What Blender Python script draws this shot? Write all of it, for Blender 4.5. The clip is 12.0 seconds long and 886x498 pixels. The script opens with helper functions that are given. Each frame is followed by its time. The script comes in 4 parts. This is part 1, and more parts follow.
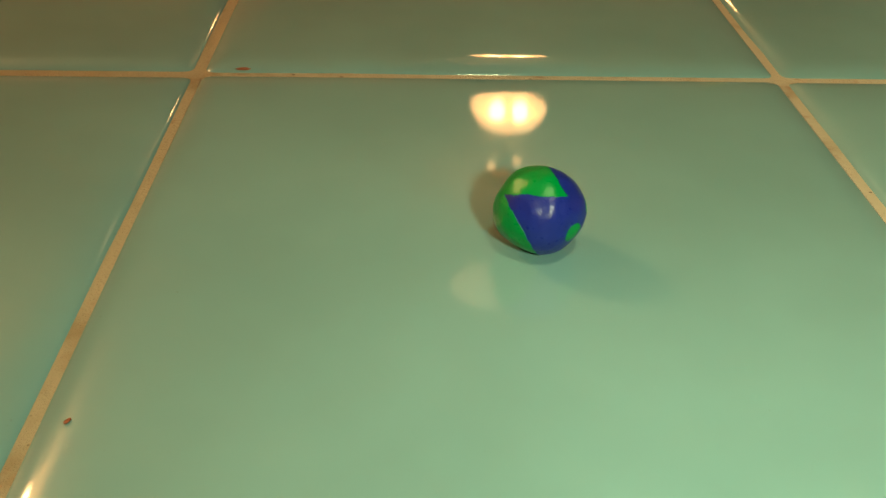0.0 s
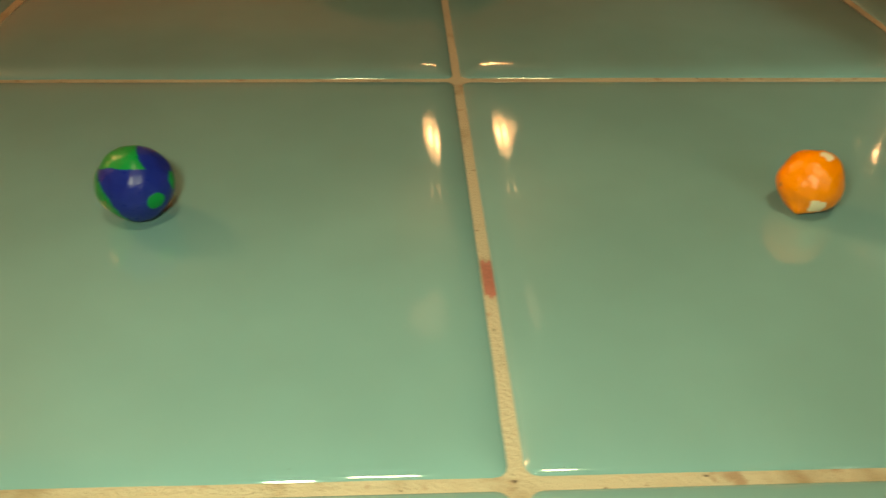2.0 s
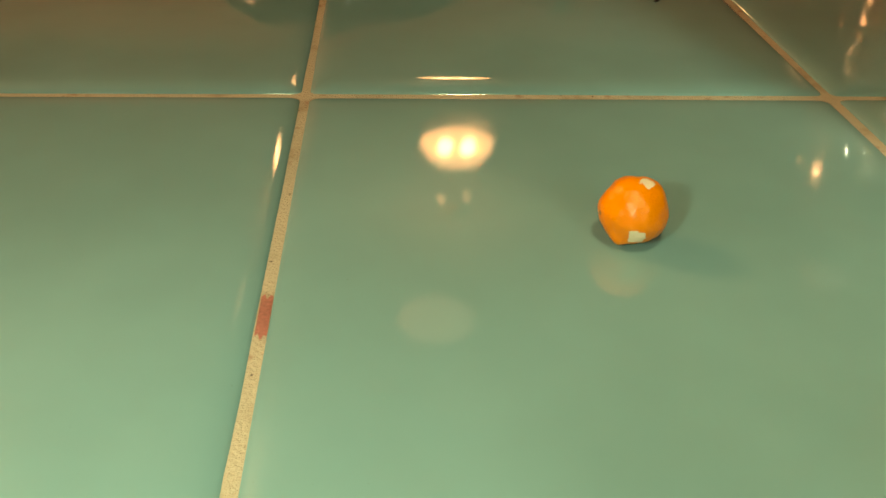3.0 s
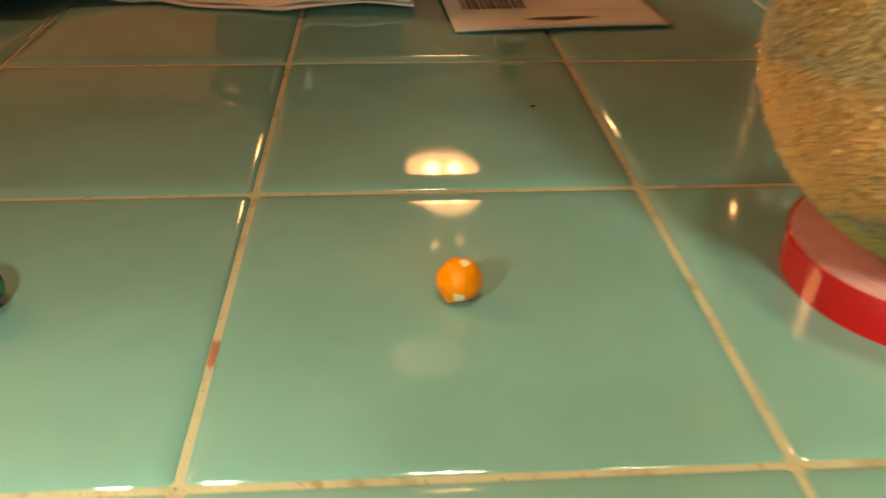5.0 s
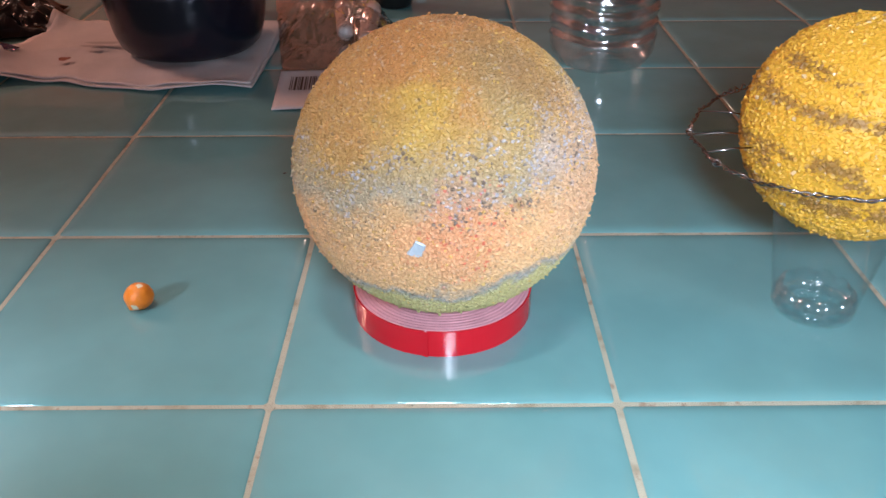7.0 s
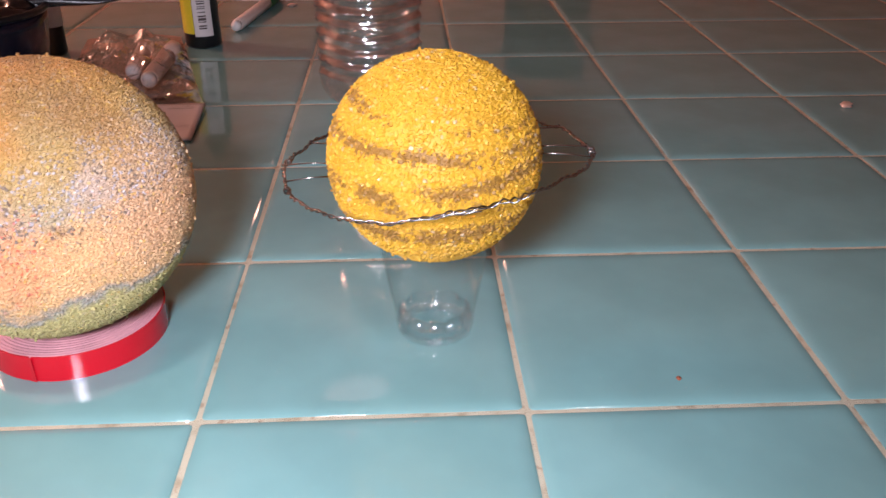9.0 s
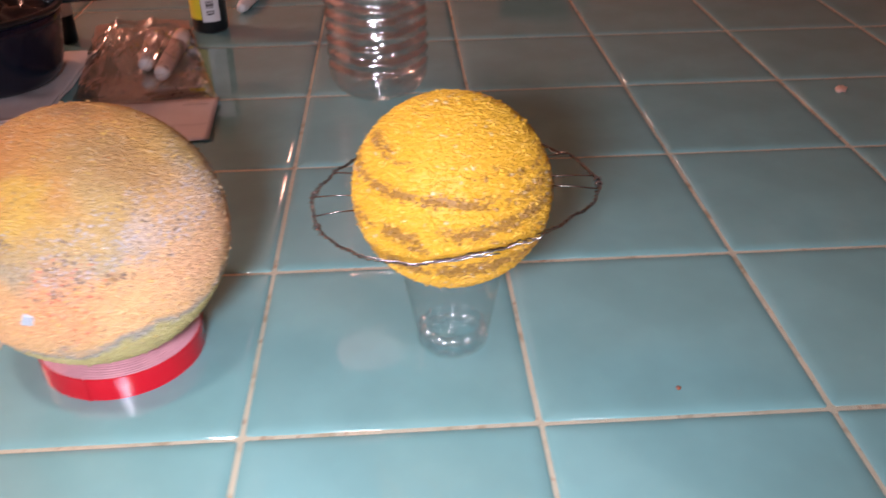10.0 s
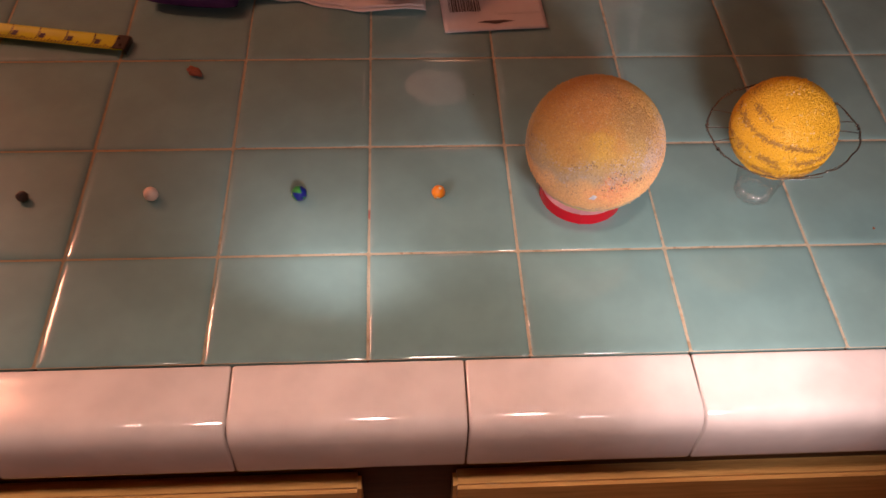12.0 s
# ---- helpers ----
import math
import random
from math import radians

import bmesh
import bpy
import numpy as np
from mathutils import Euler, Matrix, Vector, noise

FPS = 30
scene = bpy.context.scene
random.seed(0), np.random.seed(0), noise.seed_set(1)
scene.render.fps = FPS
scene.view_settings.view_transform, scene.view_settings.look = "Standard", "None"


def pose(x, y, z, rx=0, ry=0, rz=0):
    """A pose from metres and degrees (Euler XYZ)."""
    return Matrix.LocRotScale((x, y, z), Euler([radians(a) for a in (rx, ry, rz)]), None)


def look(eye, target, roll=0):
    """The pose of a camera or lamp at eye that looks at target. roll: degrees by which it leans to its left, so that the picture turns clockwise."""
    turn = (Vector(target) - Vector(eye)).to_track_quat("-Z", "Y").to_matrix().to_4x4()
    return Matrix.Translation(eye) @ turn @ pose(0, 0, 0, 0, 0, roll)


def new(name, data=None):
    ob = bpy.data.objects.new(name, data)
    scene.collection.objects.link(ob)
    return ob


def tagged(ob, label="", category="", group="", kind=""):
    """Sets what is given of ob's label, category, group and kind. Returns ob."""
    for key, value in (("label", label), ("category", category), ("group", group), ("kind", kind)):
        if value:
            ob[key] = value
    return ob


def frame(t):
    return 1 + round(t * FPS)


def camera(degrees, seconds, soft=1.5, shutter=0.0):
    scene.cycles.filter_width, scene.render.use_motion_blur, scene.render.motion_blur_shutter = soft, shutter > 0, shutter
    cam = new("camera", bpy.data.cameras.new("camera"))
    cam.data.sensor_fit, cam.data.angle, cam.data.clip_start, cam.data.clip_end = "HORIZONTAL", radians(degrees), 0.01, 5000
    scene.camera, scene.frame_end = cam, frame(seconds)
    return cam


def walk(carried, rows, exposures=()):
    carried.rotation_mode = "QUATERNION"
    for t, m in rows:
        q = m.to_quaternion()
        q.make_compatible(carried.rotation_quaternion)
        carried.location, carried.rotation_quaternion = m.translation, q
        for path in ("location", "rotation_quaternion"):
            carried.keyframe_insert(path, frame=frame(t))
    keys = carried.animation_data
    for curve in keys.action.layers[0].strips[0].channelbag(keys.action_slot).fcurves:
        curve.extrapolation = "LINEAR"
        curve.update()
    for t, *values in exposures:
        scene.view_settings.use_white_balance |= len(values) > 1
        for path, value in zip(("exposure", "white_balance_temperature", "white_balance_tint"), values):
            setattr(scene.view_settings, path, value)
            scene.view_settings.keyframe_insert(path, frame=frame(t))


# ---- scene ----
cam = camera(54.50, 12.0, shutter=0.4)
PATH = [
    (0, (-0.0699, -0.0397, 0.0683), (0.0002, 1.5730, -1.1126), 1.68),
    (0.5, (-0.0678, -0.0404, 0.0684), (0.0020, 1.5718, -1.1131), 1.51),
    (1, (-0.0670, -0.0416, 0.0731), (-0.0067, 1.5662, -1.1148), 1.16),
    (1.5, (-0.0370, -0.0605, 0.0717), (0.0307, 1.5819, -1.0675), 0.75),
    (2, (-0.0128, -0.0628, 0.0726), (0.0880, 1.5888, -1.0507), 1.24),
    (2.5, (0.0059, -0.0555, 0.0684), (0.1351, 1.6006, -1.0455), 2.04),
    (2.7, (0.0143, -0.0539, 0.0693), (0.1389, 1.6042, -1.0421), 2.00),
    (4.5, (0.0209, -0.0590, 0.0739), (0.1738, 1.6270, -0.9910), 1.57),
    (5, (0.0376, -0.1085, 0.1126), (0.1616, 1.5961, -0.9261), 0.78),
    (5.5, (0.0832, -0.1557, 0.1244), (0.1688, 1.5625, -0.8955), 1.12),
    (6, (0.1381, -0.1662, 0.1477), (0.1957, 1.5589, -0.8626), 0.44),
    (6.5, (0.1549, -0.1934, 0.1744), (0.1738, 1.5344, -0.8328), 0.05),
    (6.7, (0.1588, -0.2012, 0.1765), (0.1609, 1.5254, -0.8329), -0.26),
    (8.3, (0.2368, -0.2271, 0.1888), (0.2805, 1.5203, -0.7830), -0.53),
    (8.5, (0.2603, -0.2268, 0.1868), (0.3246, 1.5234, -0.7791), -0.31),
    (9, (0.2911, -0.2286, 0.1830), (0.3730, 1.5367, -0.7535), -0.11),
    (9.5, (0.2982, -0.2290, 0.1830), (0.3850, 1.5465, -0.7336), -0.34),
    (10, (0.2837, -0.2332, 0.2229), (0.3652, 1.4606, -0.8375), -1.00),
    (10.5, (0.1886, -0.2590, 0.2843), (0.2521, 1.2399, -1.0384), -0.71),
    (11, (0.0899, -0.2979, 0.3725), (0.1895, 1.0681, -1.0849), 0.73),
    (11.5, (0.0451, -0.3469, 0.4392), (0.1421, 0.9082, -1.1149), 1.52),
    (12, (0.0228, -0.3880, 0.5005), (0.1226, 0.8406, -1.0746), 2.53),
]
EXPOSURES = [
    (0.0, 1.46, 9450, -27), (1.0, 1.32, 9450, -27), (1.5, 1.06, 9700, -23), (2.0, 1.04, 9800, -20), (2.5, 1.34, 9900, -19), (4.5, 0.60, 10200, -24), (5.0, 1.24, 10200, -16), (5.6, 1.05, 6850, -1), (6.0, 0.98, 5700, 3), (6.5, 1.15, 5000, 5),
    (8.5, 1.12, 5850, 22), (9.0, 1.37, 5850, 25), (9.5, 1.56, 5900, 26), (10.0, 1.38, 5850, 26), (10.5, 1.00, 6600, 32), (11.0, 0.74, 7700, 42), (12.0, 0.70, 7650, 42),
]
walk(cam, [(t, look(eye, target, roll)) for t, eye, target, roll in PATH], EXPOSURES)

# ---- world and lamps ----
world = bpy.data.worlds.new("night")
world.use_nodes = True
world.node_tree.nodes["Background"].inputs["Color"].default_value = (0.02, 0.017, 0.015, 1)
world.node_tree.nodes["Background"].inputs["Strength"].default_value = 0.2
scene.world = world


def point_lamp(name, place, watts, colour, radius):
    data = bpy.data.lights.new(name, "POINT")
    data.energy, data.color, data.shadow_soft_size = watts, colour, radius
    ob = new(name, data)
    ob.location = place
    return ob


def torch(name, place, target, watts, degrees, radius):
    """The phone's white torch light, a wide soft beam."""
    data = bpy.data.lights.new(name, "SPOT")
    data.energy, data.color, data.shadow_soft_size = watts, (1.0, 1.0, 0.98), radius
    data.spot_size, data.spot_blend = radians(degrees), 1.0
    ob = new(name, data)
    ob.matrix_basis = look(place, target)
    return ob


# the phone's torch, over the counter's front edge, and low over the first tiles
torch("phone_torch", (0.215, -0.280, 0.225), (0.300, 0.06, 0.03), 4.4, 78, 0.034)
torch("phone_torch_low", (-0.030, -0.060, 0.084), (-0.008, 0.085, 0.0), 0.285, 132, 0.006)
LAMP_WARM = (1.0, 0.47, 0.29)
# warm room fill, added at an invented place out of view
point_lamp("added_room_fill", (-1.70, 1.20, 1.34), 35.0, LAMP_WARM, 0.16)
# unseen spots added overhead to brighten the edge tiles and drawer fronts
ADDED_DOWNLIGHTS = (-0.50, 0.06, 0.54)
for x, watts in zip(ADDED_DOWNLIGHTS, (50.0, 34.0, 6.0)):
    down = torch("added_fill_beam", (x, -0.42, 1.47), (x, -0.21, 0.0), watts, 28, 0.09)
    down.data.color = (1.0, 0.82, 0.68)

# ---- materials ----


class Nodes:
    """A small helper round a material's node tree."""

    def __init__(self, name):
        self.mat = bpy.data.materials.new(name)
        self.mat.use_nodes = True
        self.tree = self.mat.node_tree
        self.bsdf = self.tree.nodes["Principled BSDF"]
        self.coord = self.tree.nodes.new("ShaderNodeTexCoord").outputs["Object"]

    def link(self, value, socket):
        if isinstance(value, bpy.types.NodeSocket):
            self.tree.links.new(value, socket)
        else:
            socket.default_value = value

    def math(self, op, a, b=0.0, clamp=False):
        n = self.tree.nodes.new("ShaderNodeMath")
        n.operation, n.use_clamp = op, clamp
        self.link(a, n.inputs[0]), self.link(b, n.inputs[1])
        return n.outputs[0]

    def noise(self, scale, detail=3.0, rough=0.55, vector=None, distortion=0.0):
        n = self.tree.nodes.new("ShaderNodeTexNoise")
        n.inputs["Scale"].default_value, n.inputs["Detail"].default_value = scale, detail
        n.inputs["Roughness"].default_value, n.inputs["Distortion"].default_value = rough, distortion
        self.link(self.coord if vector is None else vector, n.inputs["Vector"])
        return n.outputs["Fac"]

    def stretched(self, sx, sy, sz, rot=(0, 0, 0)):
        n = self.tree.nodes.new("ShaderNodeMapping")
        n.inputs["Scale"].default_value = (sx, sy, sz)
        n.inputs["Rotation"].default_value = rot
        self.link(self.coord, n.inputs["Vector"])
        return n.outputs["Vector"]

    def axes(self):
        n = self.tree.nodes.new("ShaderNodeSeparateXYZ")
        self.link(self.coord, n.inputs[0])
        return n.outputs[0], n.outputs[1], n.outputs[2]

    def ramp(self, fac, stops):
        n = self.tree.nodes.new("ShaderNodeValToRGB")
        while len(n.color_ramp.elements) < len(stops):
            n.color_ramp.elements.new(0.5)
        for e, (p, c) in zip(n.color_ramp.elements, stops):
            e.position, e.color = p, (*c, 1.0) if len(c) == 3 else c
        self.link(fac, n.inputs[0])
        return n.outputs["Color"]

    def span(self, value, lo, hi):
        """0 below lo, 1 above hi, smooth between."""
        n = self.tree.nodes.new("ShaderNodeMapRange")
        n.interpolation_type = "SMOOTHSTEP"
        self.link(value, n.inputs["Value"])
        n.inputs["From Min"].default_value, n.inputs["From Max"].default_value = lo, hi
        return n.outputs["Result"]

    def mix(self, fac, a, b, kind="MIX"):
        n = self.tree.nodes.new("ShaderNodeMix")
        n.data_type, n.blend_type = "RGBA", kind
        self.link(fac, n.inputs["Factor"])
        for v, k in ((a, 6), (b, 7)):
            self.link((*v, 1.0) if isinstance(v, tuple) and len(v) == 3 else v, n.inputs[k])
        return n.outputs[2]

    def near(self, centre, lo, hi, wobble=None):
        """1 within lo of a place, 0 past hi, in the object's own metres."""
        n = self.tree.nodes.new("ShaderNodeVectorMath")
        n.operation = "DISTANCE"
        self.link(self.coord, n.inputs[0])
        n.inputs[1].default_value = centre
        d = n.outputs["Value"]
        if wobble is not None:
            d = self.math("ADD", d, wobble)
        return self.math("SUBTRACT", 1.0, self.span(d, lo, hi))

    def island(self):
        return self.tree.nodes.new("ShaderNodeNewGeometry").outputs["Random Per Island"]

    def each(self):
        return self.tree.nodes.new("ShaderNodeObjectInfo").outputs["Random"]

    def bump(self, height, distance, strength=1.0):
        n = self.tree.nodes.new("ShaderNodeBump")
        n.inputs["Distance"].default_value, n.inputs["Strength"].default_value = distance, strength
        self.link(height, n.inputs["Height"])
        self.tree.links.new(n.outputs["Normal"], self.bsdf.inputs["Normal"])

    def set(self, colour=None, rough=None, metal=None, **more):
        for v, k in ((colour, "Base Color"), (rough, "Roughness"), (metal, "Metallic")):
            if v is not None:
                self.link((*v, 1.0) if isinstance(v, tuple) and len(v) == 3 else v, self.bsdf.inputs[k])
        for k, v in more.items():
            self.link((*v, 1.0) if isinstance(v, tuple) and len(v) == 3 else v, self.bsdf.inputs[k.replace("_", " ").title().replace("Ior", "IOR")])
        return self.mat


def plain(name, colour, rough=0.5, grain=300.0, vary=0.15, relief=0.0001, **more):
    """A surface with fine grain and slow variation."""
    n = Nodes(name)
    slow, fine = n.noise(grain * 0.08, 2.0), n.noise(grain, 3.0)
    v = n.math("ADD", n.math("MULTIPLY", slow, 0.6), n.math("MULTIPLY", fine, 0.4))
    dark = tuple(c * (1 - vary) for c in colour)
    light = tuple(min(1.0, c * (1 + vary)) for c in colour)
    n.bump(fine, relief, 0.5)
    return n.set(n.ramp(v, [(0.3, dark), (0.7, light)]), rough, **more)


def glazed(name, colour, rough, grain, wave):
    """Fired glaze: slightly uneven, with faint clouding and fine scratches."""
    n = Nodes(name)
    slow = n.noise(22.0, 3.0)
    fine = n.noise(grain, 2.0)
    c = n.mix(n.span(slow, 0.3, 0.75), tuple(v * 0.90 for v in colour), tuple(min(1, v * 1.06) for v in colour))
    c = n.mix(n.math("MULTIPLY", n.each(), 0.16), c, tuple(v * 0.72 for v in colour))
    specks = n.span(n.noise(900.0, 2.0), 0.74, 0.80)
    c = n.mix(n.math("MULTIPLY", specks, 0.25), c, (0.10, 0.12, 0.11))
    n.bump(n.math("ADD", n.noise(28.0, 1.0), n.math("MULTIPLY", fine, 0.02)), wave, 0.35)
    smear = n.span(n.noise(60.0, 4.0), 0.45, 0.8)
    return n.set(c, n.math("ADD", rough, n.math("MULTIPLY", smear, 0.05)), specular_ior_level=0.90)


TILE = glazed("aqua_glaze", (0.172, 0.338, 0.335), 0.045, 420.0, 0.00022)
CAP = glazed("white_glaze", (0.80, 0.76, 0.73), 0.09, 300.0, 0.00006)


def grout_material():
    n = Nodes("cement_grout")
    fine, slow = n.noise(1600.0, 4.0), n.noise(45.0, 4.0, 0.65)
    c = n.mix(n.span(slow, 0.50, 0.72), (0.42, 0.385, 0.28), (0.22, 0.165, 0.09))
    c = n.mix(n.span(n.noise(230.0, 3.0), 0.60, 0.72), c, (0.29, 0.21, 0.14))
    c = n.mix(n.span(n.noise(700.0, 2.0), 0.70, 0.76), c, (0.06, 0.045, 0.03))
    # ochre cast of the torch light, painted into the grout towards -x
    x = n.axes()[0]
    c = n.mix(n.math("MULTIPLY", n.math("SUBTRACT", 1.0, n.span(x, -0.20, -0.01)), 0.62), c, (0.235, 0.175, 0.085))
    n.bump(fine, 0.0005, 0.9)
    return n.set(c, 0.85)


GROUT = grout_material()


def wood(name, dark, light, rough=0.4):
    n = Nodes(name)
    grain = n.noise(14.0, 5.0, 0.6, n.stretched(1.0, 14.0, 14.0), 0.6)
    fine = n.noise(90.0, 3.0, 0.6, n.stretched(0.6, 12.0, 12.0))
    c = n.ramp(n.math("ADD", n.math("MULTIPLY", grain, 0.75), n.math("MULTIPLY", fine, 0.25)), [(0.32, dark), (0.66, light)])
    n.bump(fine, 0.0003, 0.4)
    return n.set(c, rough)


OAK = wood("golden_oak", (0.46, 0.24, 0.07), (0.74, 0.47, 0.17), 0.28)
DARK_WOOD = wood("dark_stained_wood", (0.05, 0.022, 0.010), (0.11, 0.05, 0.022), 0.45)


def jupiter_material():
    n = Nodes("painted_foam_crumbs")
    r = 0.0503
    x, y, z = n.axes()
    wob = n.math("MULTIPLY", n.math("SUBTRACT", n.noise(45.0, 4.0), 0.5), 0.034)
    h = n.math("ADD", n.math("SUBTRACT", z, n.math("MULTIPLY", x, 0.16)), wob)
    h = n.math("ADD", n.math("MULTIPLY", h, 1.0 / (2 * r)), 0.5)
    c = n.ramp(h, [
        (0.00, (0.36, 0.31, 0.12)), (0.225, (0.48, 0.42, 0.17)), (0.255, (0.30, 0.29, 0.25)), (0.285, (0.68, 0.43, 0.20)),
        (0.44, (0.71, 0.42, 0.19)), (0.56, (0.60, 0.39, 0.18)), (0.615, (0.40, 0.33, 0.21)), (0.70, (0.43, 0.31, 0.135)), (0.76, (0.47, 0.30, 0.095)),
        (0.90, (0.46, 0.245, 0.065)), (1.0, (0.45, 0.21, 0.055))])
    fuzz = n.math("MULTIPLY", n.math("SUBTRACT", n.noise(90.0, 3.0), 0.5), 0.02)
    c = n.mix(n.math("MULTIPLY", n.near((-0.006, -0.036, 0.0345), 0.002, 0.020, n.math("MULTIPLY", fuzz, 1.6)), 0.62), c, (0.56, 0.37, 0.05))
    c = n.mix(n.math("MULTIPLY", n.near((0.022, -0.028, 0.036), 0.003, 0.020, fuzz), 0.5), c, (0.40, 0.32, 0.14))
    c = n.mix(n.math("MULTIPLY", n.near((0.004, -0.049, 0.001), 0.004, 0.020, fuzz), 0.45), c, (0.72, 0.27, 0.13))
    c = n.mix(n.math("MULTIPLY", n.near((0.045, -0.020, 0.010), 0.012, 0.036, fuzz), 0.55), c, (0.62, 0.37, 0.22))
    c = n.mix(n.math("MULTIPLY", n.near((0.0150, -0.020, 0.044), 0.004, 0.022, fuzz), 0.62), c, (0.31, 0.19, 0.07))
    c = n.mix(n.math("MULTIPLY", n.near((0.0280, -0.0210, 0.0360), 0.005, 0.018, fuzz), 0.6), c, (0.33, 0.175, 0.06))
    c = n.mix(n.math("MULTIPLY", n.near((0.030, -0.034, 0.022), 0.002, 0.011, fuzz), 0.5), c, (0.50, 0.42, 0.38))
    # single crumbs of other paint
    pick, zone = n.island(), n.noise(33.0, 3.0)
    blue = n.math("MULTIPLY", n.span(pick, 0.80, 0.82), n.math("MULTIPLY", n.span(h, 0.52, 0.60), n.math("SUBTRACT", 1.0, n.span(h, 0.72, 0.80))))
    c = n.mix(n.math("MULTIPLY", n.math("MULTIPLY", blue, 0.70), n.span(zone, 0.36, 0.5)), c, (0.40, 0.405, 0.46))
    red = n.math("MULTIPLY", n.span(n.math("FRACT", n.math("MULTIPLY", pick, 7.0)), 0.91, 0.93), n.near((0.009, -0.0485, 0.001), 0.007, 0.024, n.math("MULTIPLY", fuzz, 1.6)))
    c = n.mix(n.math("MULTIPLY", red, 0.75), c, (0.60, 0.09, 0.05))
    soot = n.math("MULTIPLY", n.span(n.math("FRACT", n.math("MULTIPLY", pick, 19.0)), 0.88, 0.90), n.math("MULTIPLY", n.span(h, 0.44, 0.56), n.math("SUBTRACT", 1.0, n.span(h, 0.70, 0.82))))
    c = n.mix(n.math("MULTIPLY", soot, n.span(n.noise(60.0, 2.0), 0.40, 0.56)), c, (0.19, 0.14, 0.10))
    c = n.mix(n.math("MULTIPLY", n.near((0.002, 0.004, 0.0500), 0.001, 0.012, fuzz), 0.55), c, (0.26, 0.13, 0.05))
    fleck = n.span(n.math("FRACT", n.math("MULTIPLY", pick, 47.0)), 0.978, 0.982)
    c = n.mix(n.math("MULTIPLY", fleck, 0.5), c, (0.17, 0.12, 0.07))
    gold = n.span(n.math("FRACT", n.math("MULTIPLY", pick, 13.0)), 0.975, 0.98)
    c = n.mix(n.math("MULTIPLY", gold, 0.6), c, (0.66, 0.42, 0.08))
    pit = n.near((0.0215, -0.0445, 0.0085), 0.0003, 0.0032, n.math("MULTIPLY", fuzz, 0.25))
    c = n.mix(n.math("MULTIPLY", pit, 0.5), c, (0.22, 0.12, 0.06))
    vary = n.math("FRACT", n.math("MULTIPLY", pick, 31.0))
    c = n.mix(n.math("MULTIPLY", vary, 0.50), c, n.mix(1.0, c, (0.54, 0.49, 0.44), "MULTIPLY"))
    c = n.mix(n.math("MULTIPLY", n.span(vary, 0.90, 0.95), 0.30), c, (0.74, 0.60, 0.42))
    n.bump(n.noise(2500.0, 3.0), 0.0002, 0.6)
    return n.set(c, n.math("SUBTRACT", 0.62, n.math("MULTIPLY", n.span(vary, 0.93, 0.95), 0.50)))


def saturn_material():
    n = Nodes("yellow_painted_foam_crumbs")
    x, y, z = n.axes()
    r = 0.0369
    pick = n.island()
    rag = n.math("MULTIPLY", n.math("SUBTRACT", pick, 0.5), 0.10)
    wave = n.math("ADD", n.math("MULTIPLY", n.math("SUBTRACT", n.noise(70.0, 4.0, 0.6), 0.5), 0.20), rag)
    patchy = n.noise(1.0, 3.0, 0.6, n.stretched(60.0, 60.0, 120.0))

    def streak(centre, tilt, wide, gate):
        """A broken brown streak round the ball, at a height in radii."""
        h = n.math("ADD", n.math("MULTIPLY", n.math("SUBTRACT", z, n.math("MULTIPLY", x, tilt)), 1 / r), wave)
        d = n.math("ABSOLUTE", n.math("SUBTRACT", h, centre))
        return n.math("MULTIPLY", n.math("SUBTRACT", 1.0, n.span(d, wide * 0.5, wide * 1.3)), n.span(n.math("ADD", patchy, rag), gate, gate + 0.09))
    brown = streak(0.36, -0.05, 0.055, 0.39)
    for centre, tilt, wide, gate in ((0.04, 0.10, 0.075, 0.41), (-0.12, 0.04, 0.035, 0.47), (-0.40, 0.03, 0.085, 0.39), (0.60, -0.12, 0.035, 0.45)):
        brown = n.math("MAXIMUM", brown, streak(centre, tilt, wide, gate))
    c = n.mix(n.math("MULTIPLY", brown, 0.85), (0.60, 0.335, 0.017), (0.22, 0.108, 0.022))
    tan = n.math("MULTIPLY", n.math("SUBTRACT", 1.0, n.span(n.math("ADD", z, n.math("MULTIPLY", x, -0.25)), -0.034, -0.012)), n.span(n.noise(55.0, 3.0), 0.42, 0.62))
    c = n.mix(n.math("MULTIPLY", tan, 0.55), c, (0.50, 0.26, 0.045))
    vary = n.math("FRACT", n.math("MULTIPLY", pick, 17.0))
    c = n.mix(n.math("MULTIPLY", vary, 0.4), c, n.mix(1.0, c, (0.72, 0.62, 0.5), "MULTIPLY"))
    c = n.mix(n.math("MULTIPLY", n.span(vary, 0.980, 0.985), 0.5), c, (0.55, 0.48, 0.36))
    n.bump(n.noise(2200.0, 3.0), 0.0002, 0.5)
    return n.set(c, n.math("SUBTRACT", 0.60, n.math("MULTIPLY", n.span(vary, 0.92, 0.95), 0.32)))


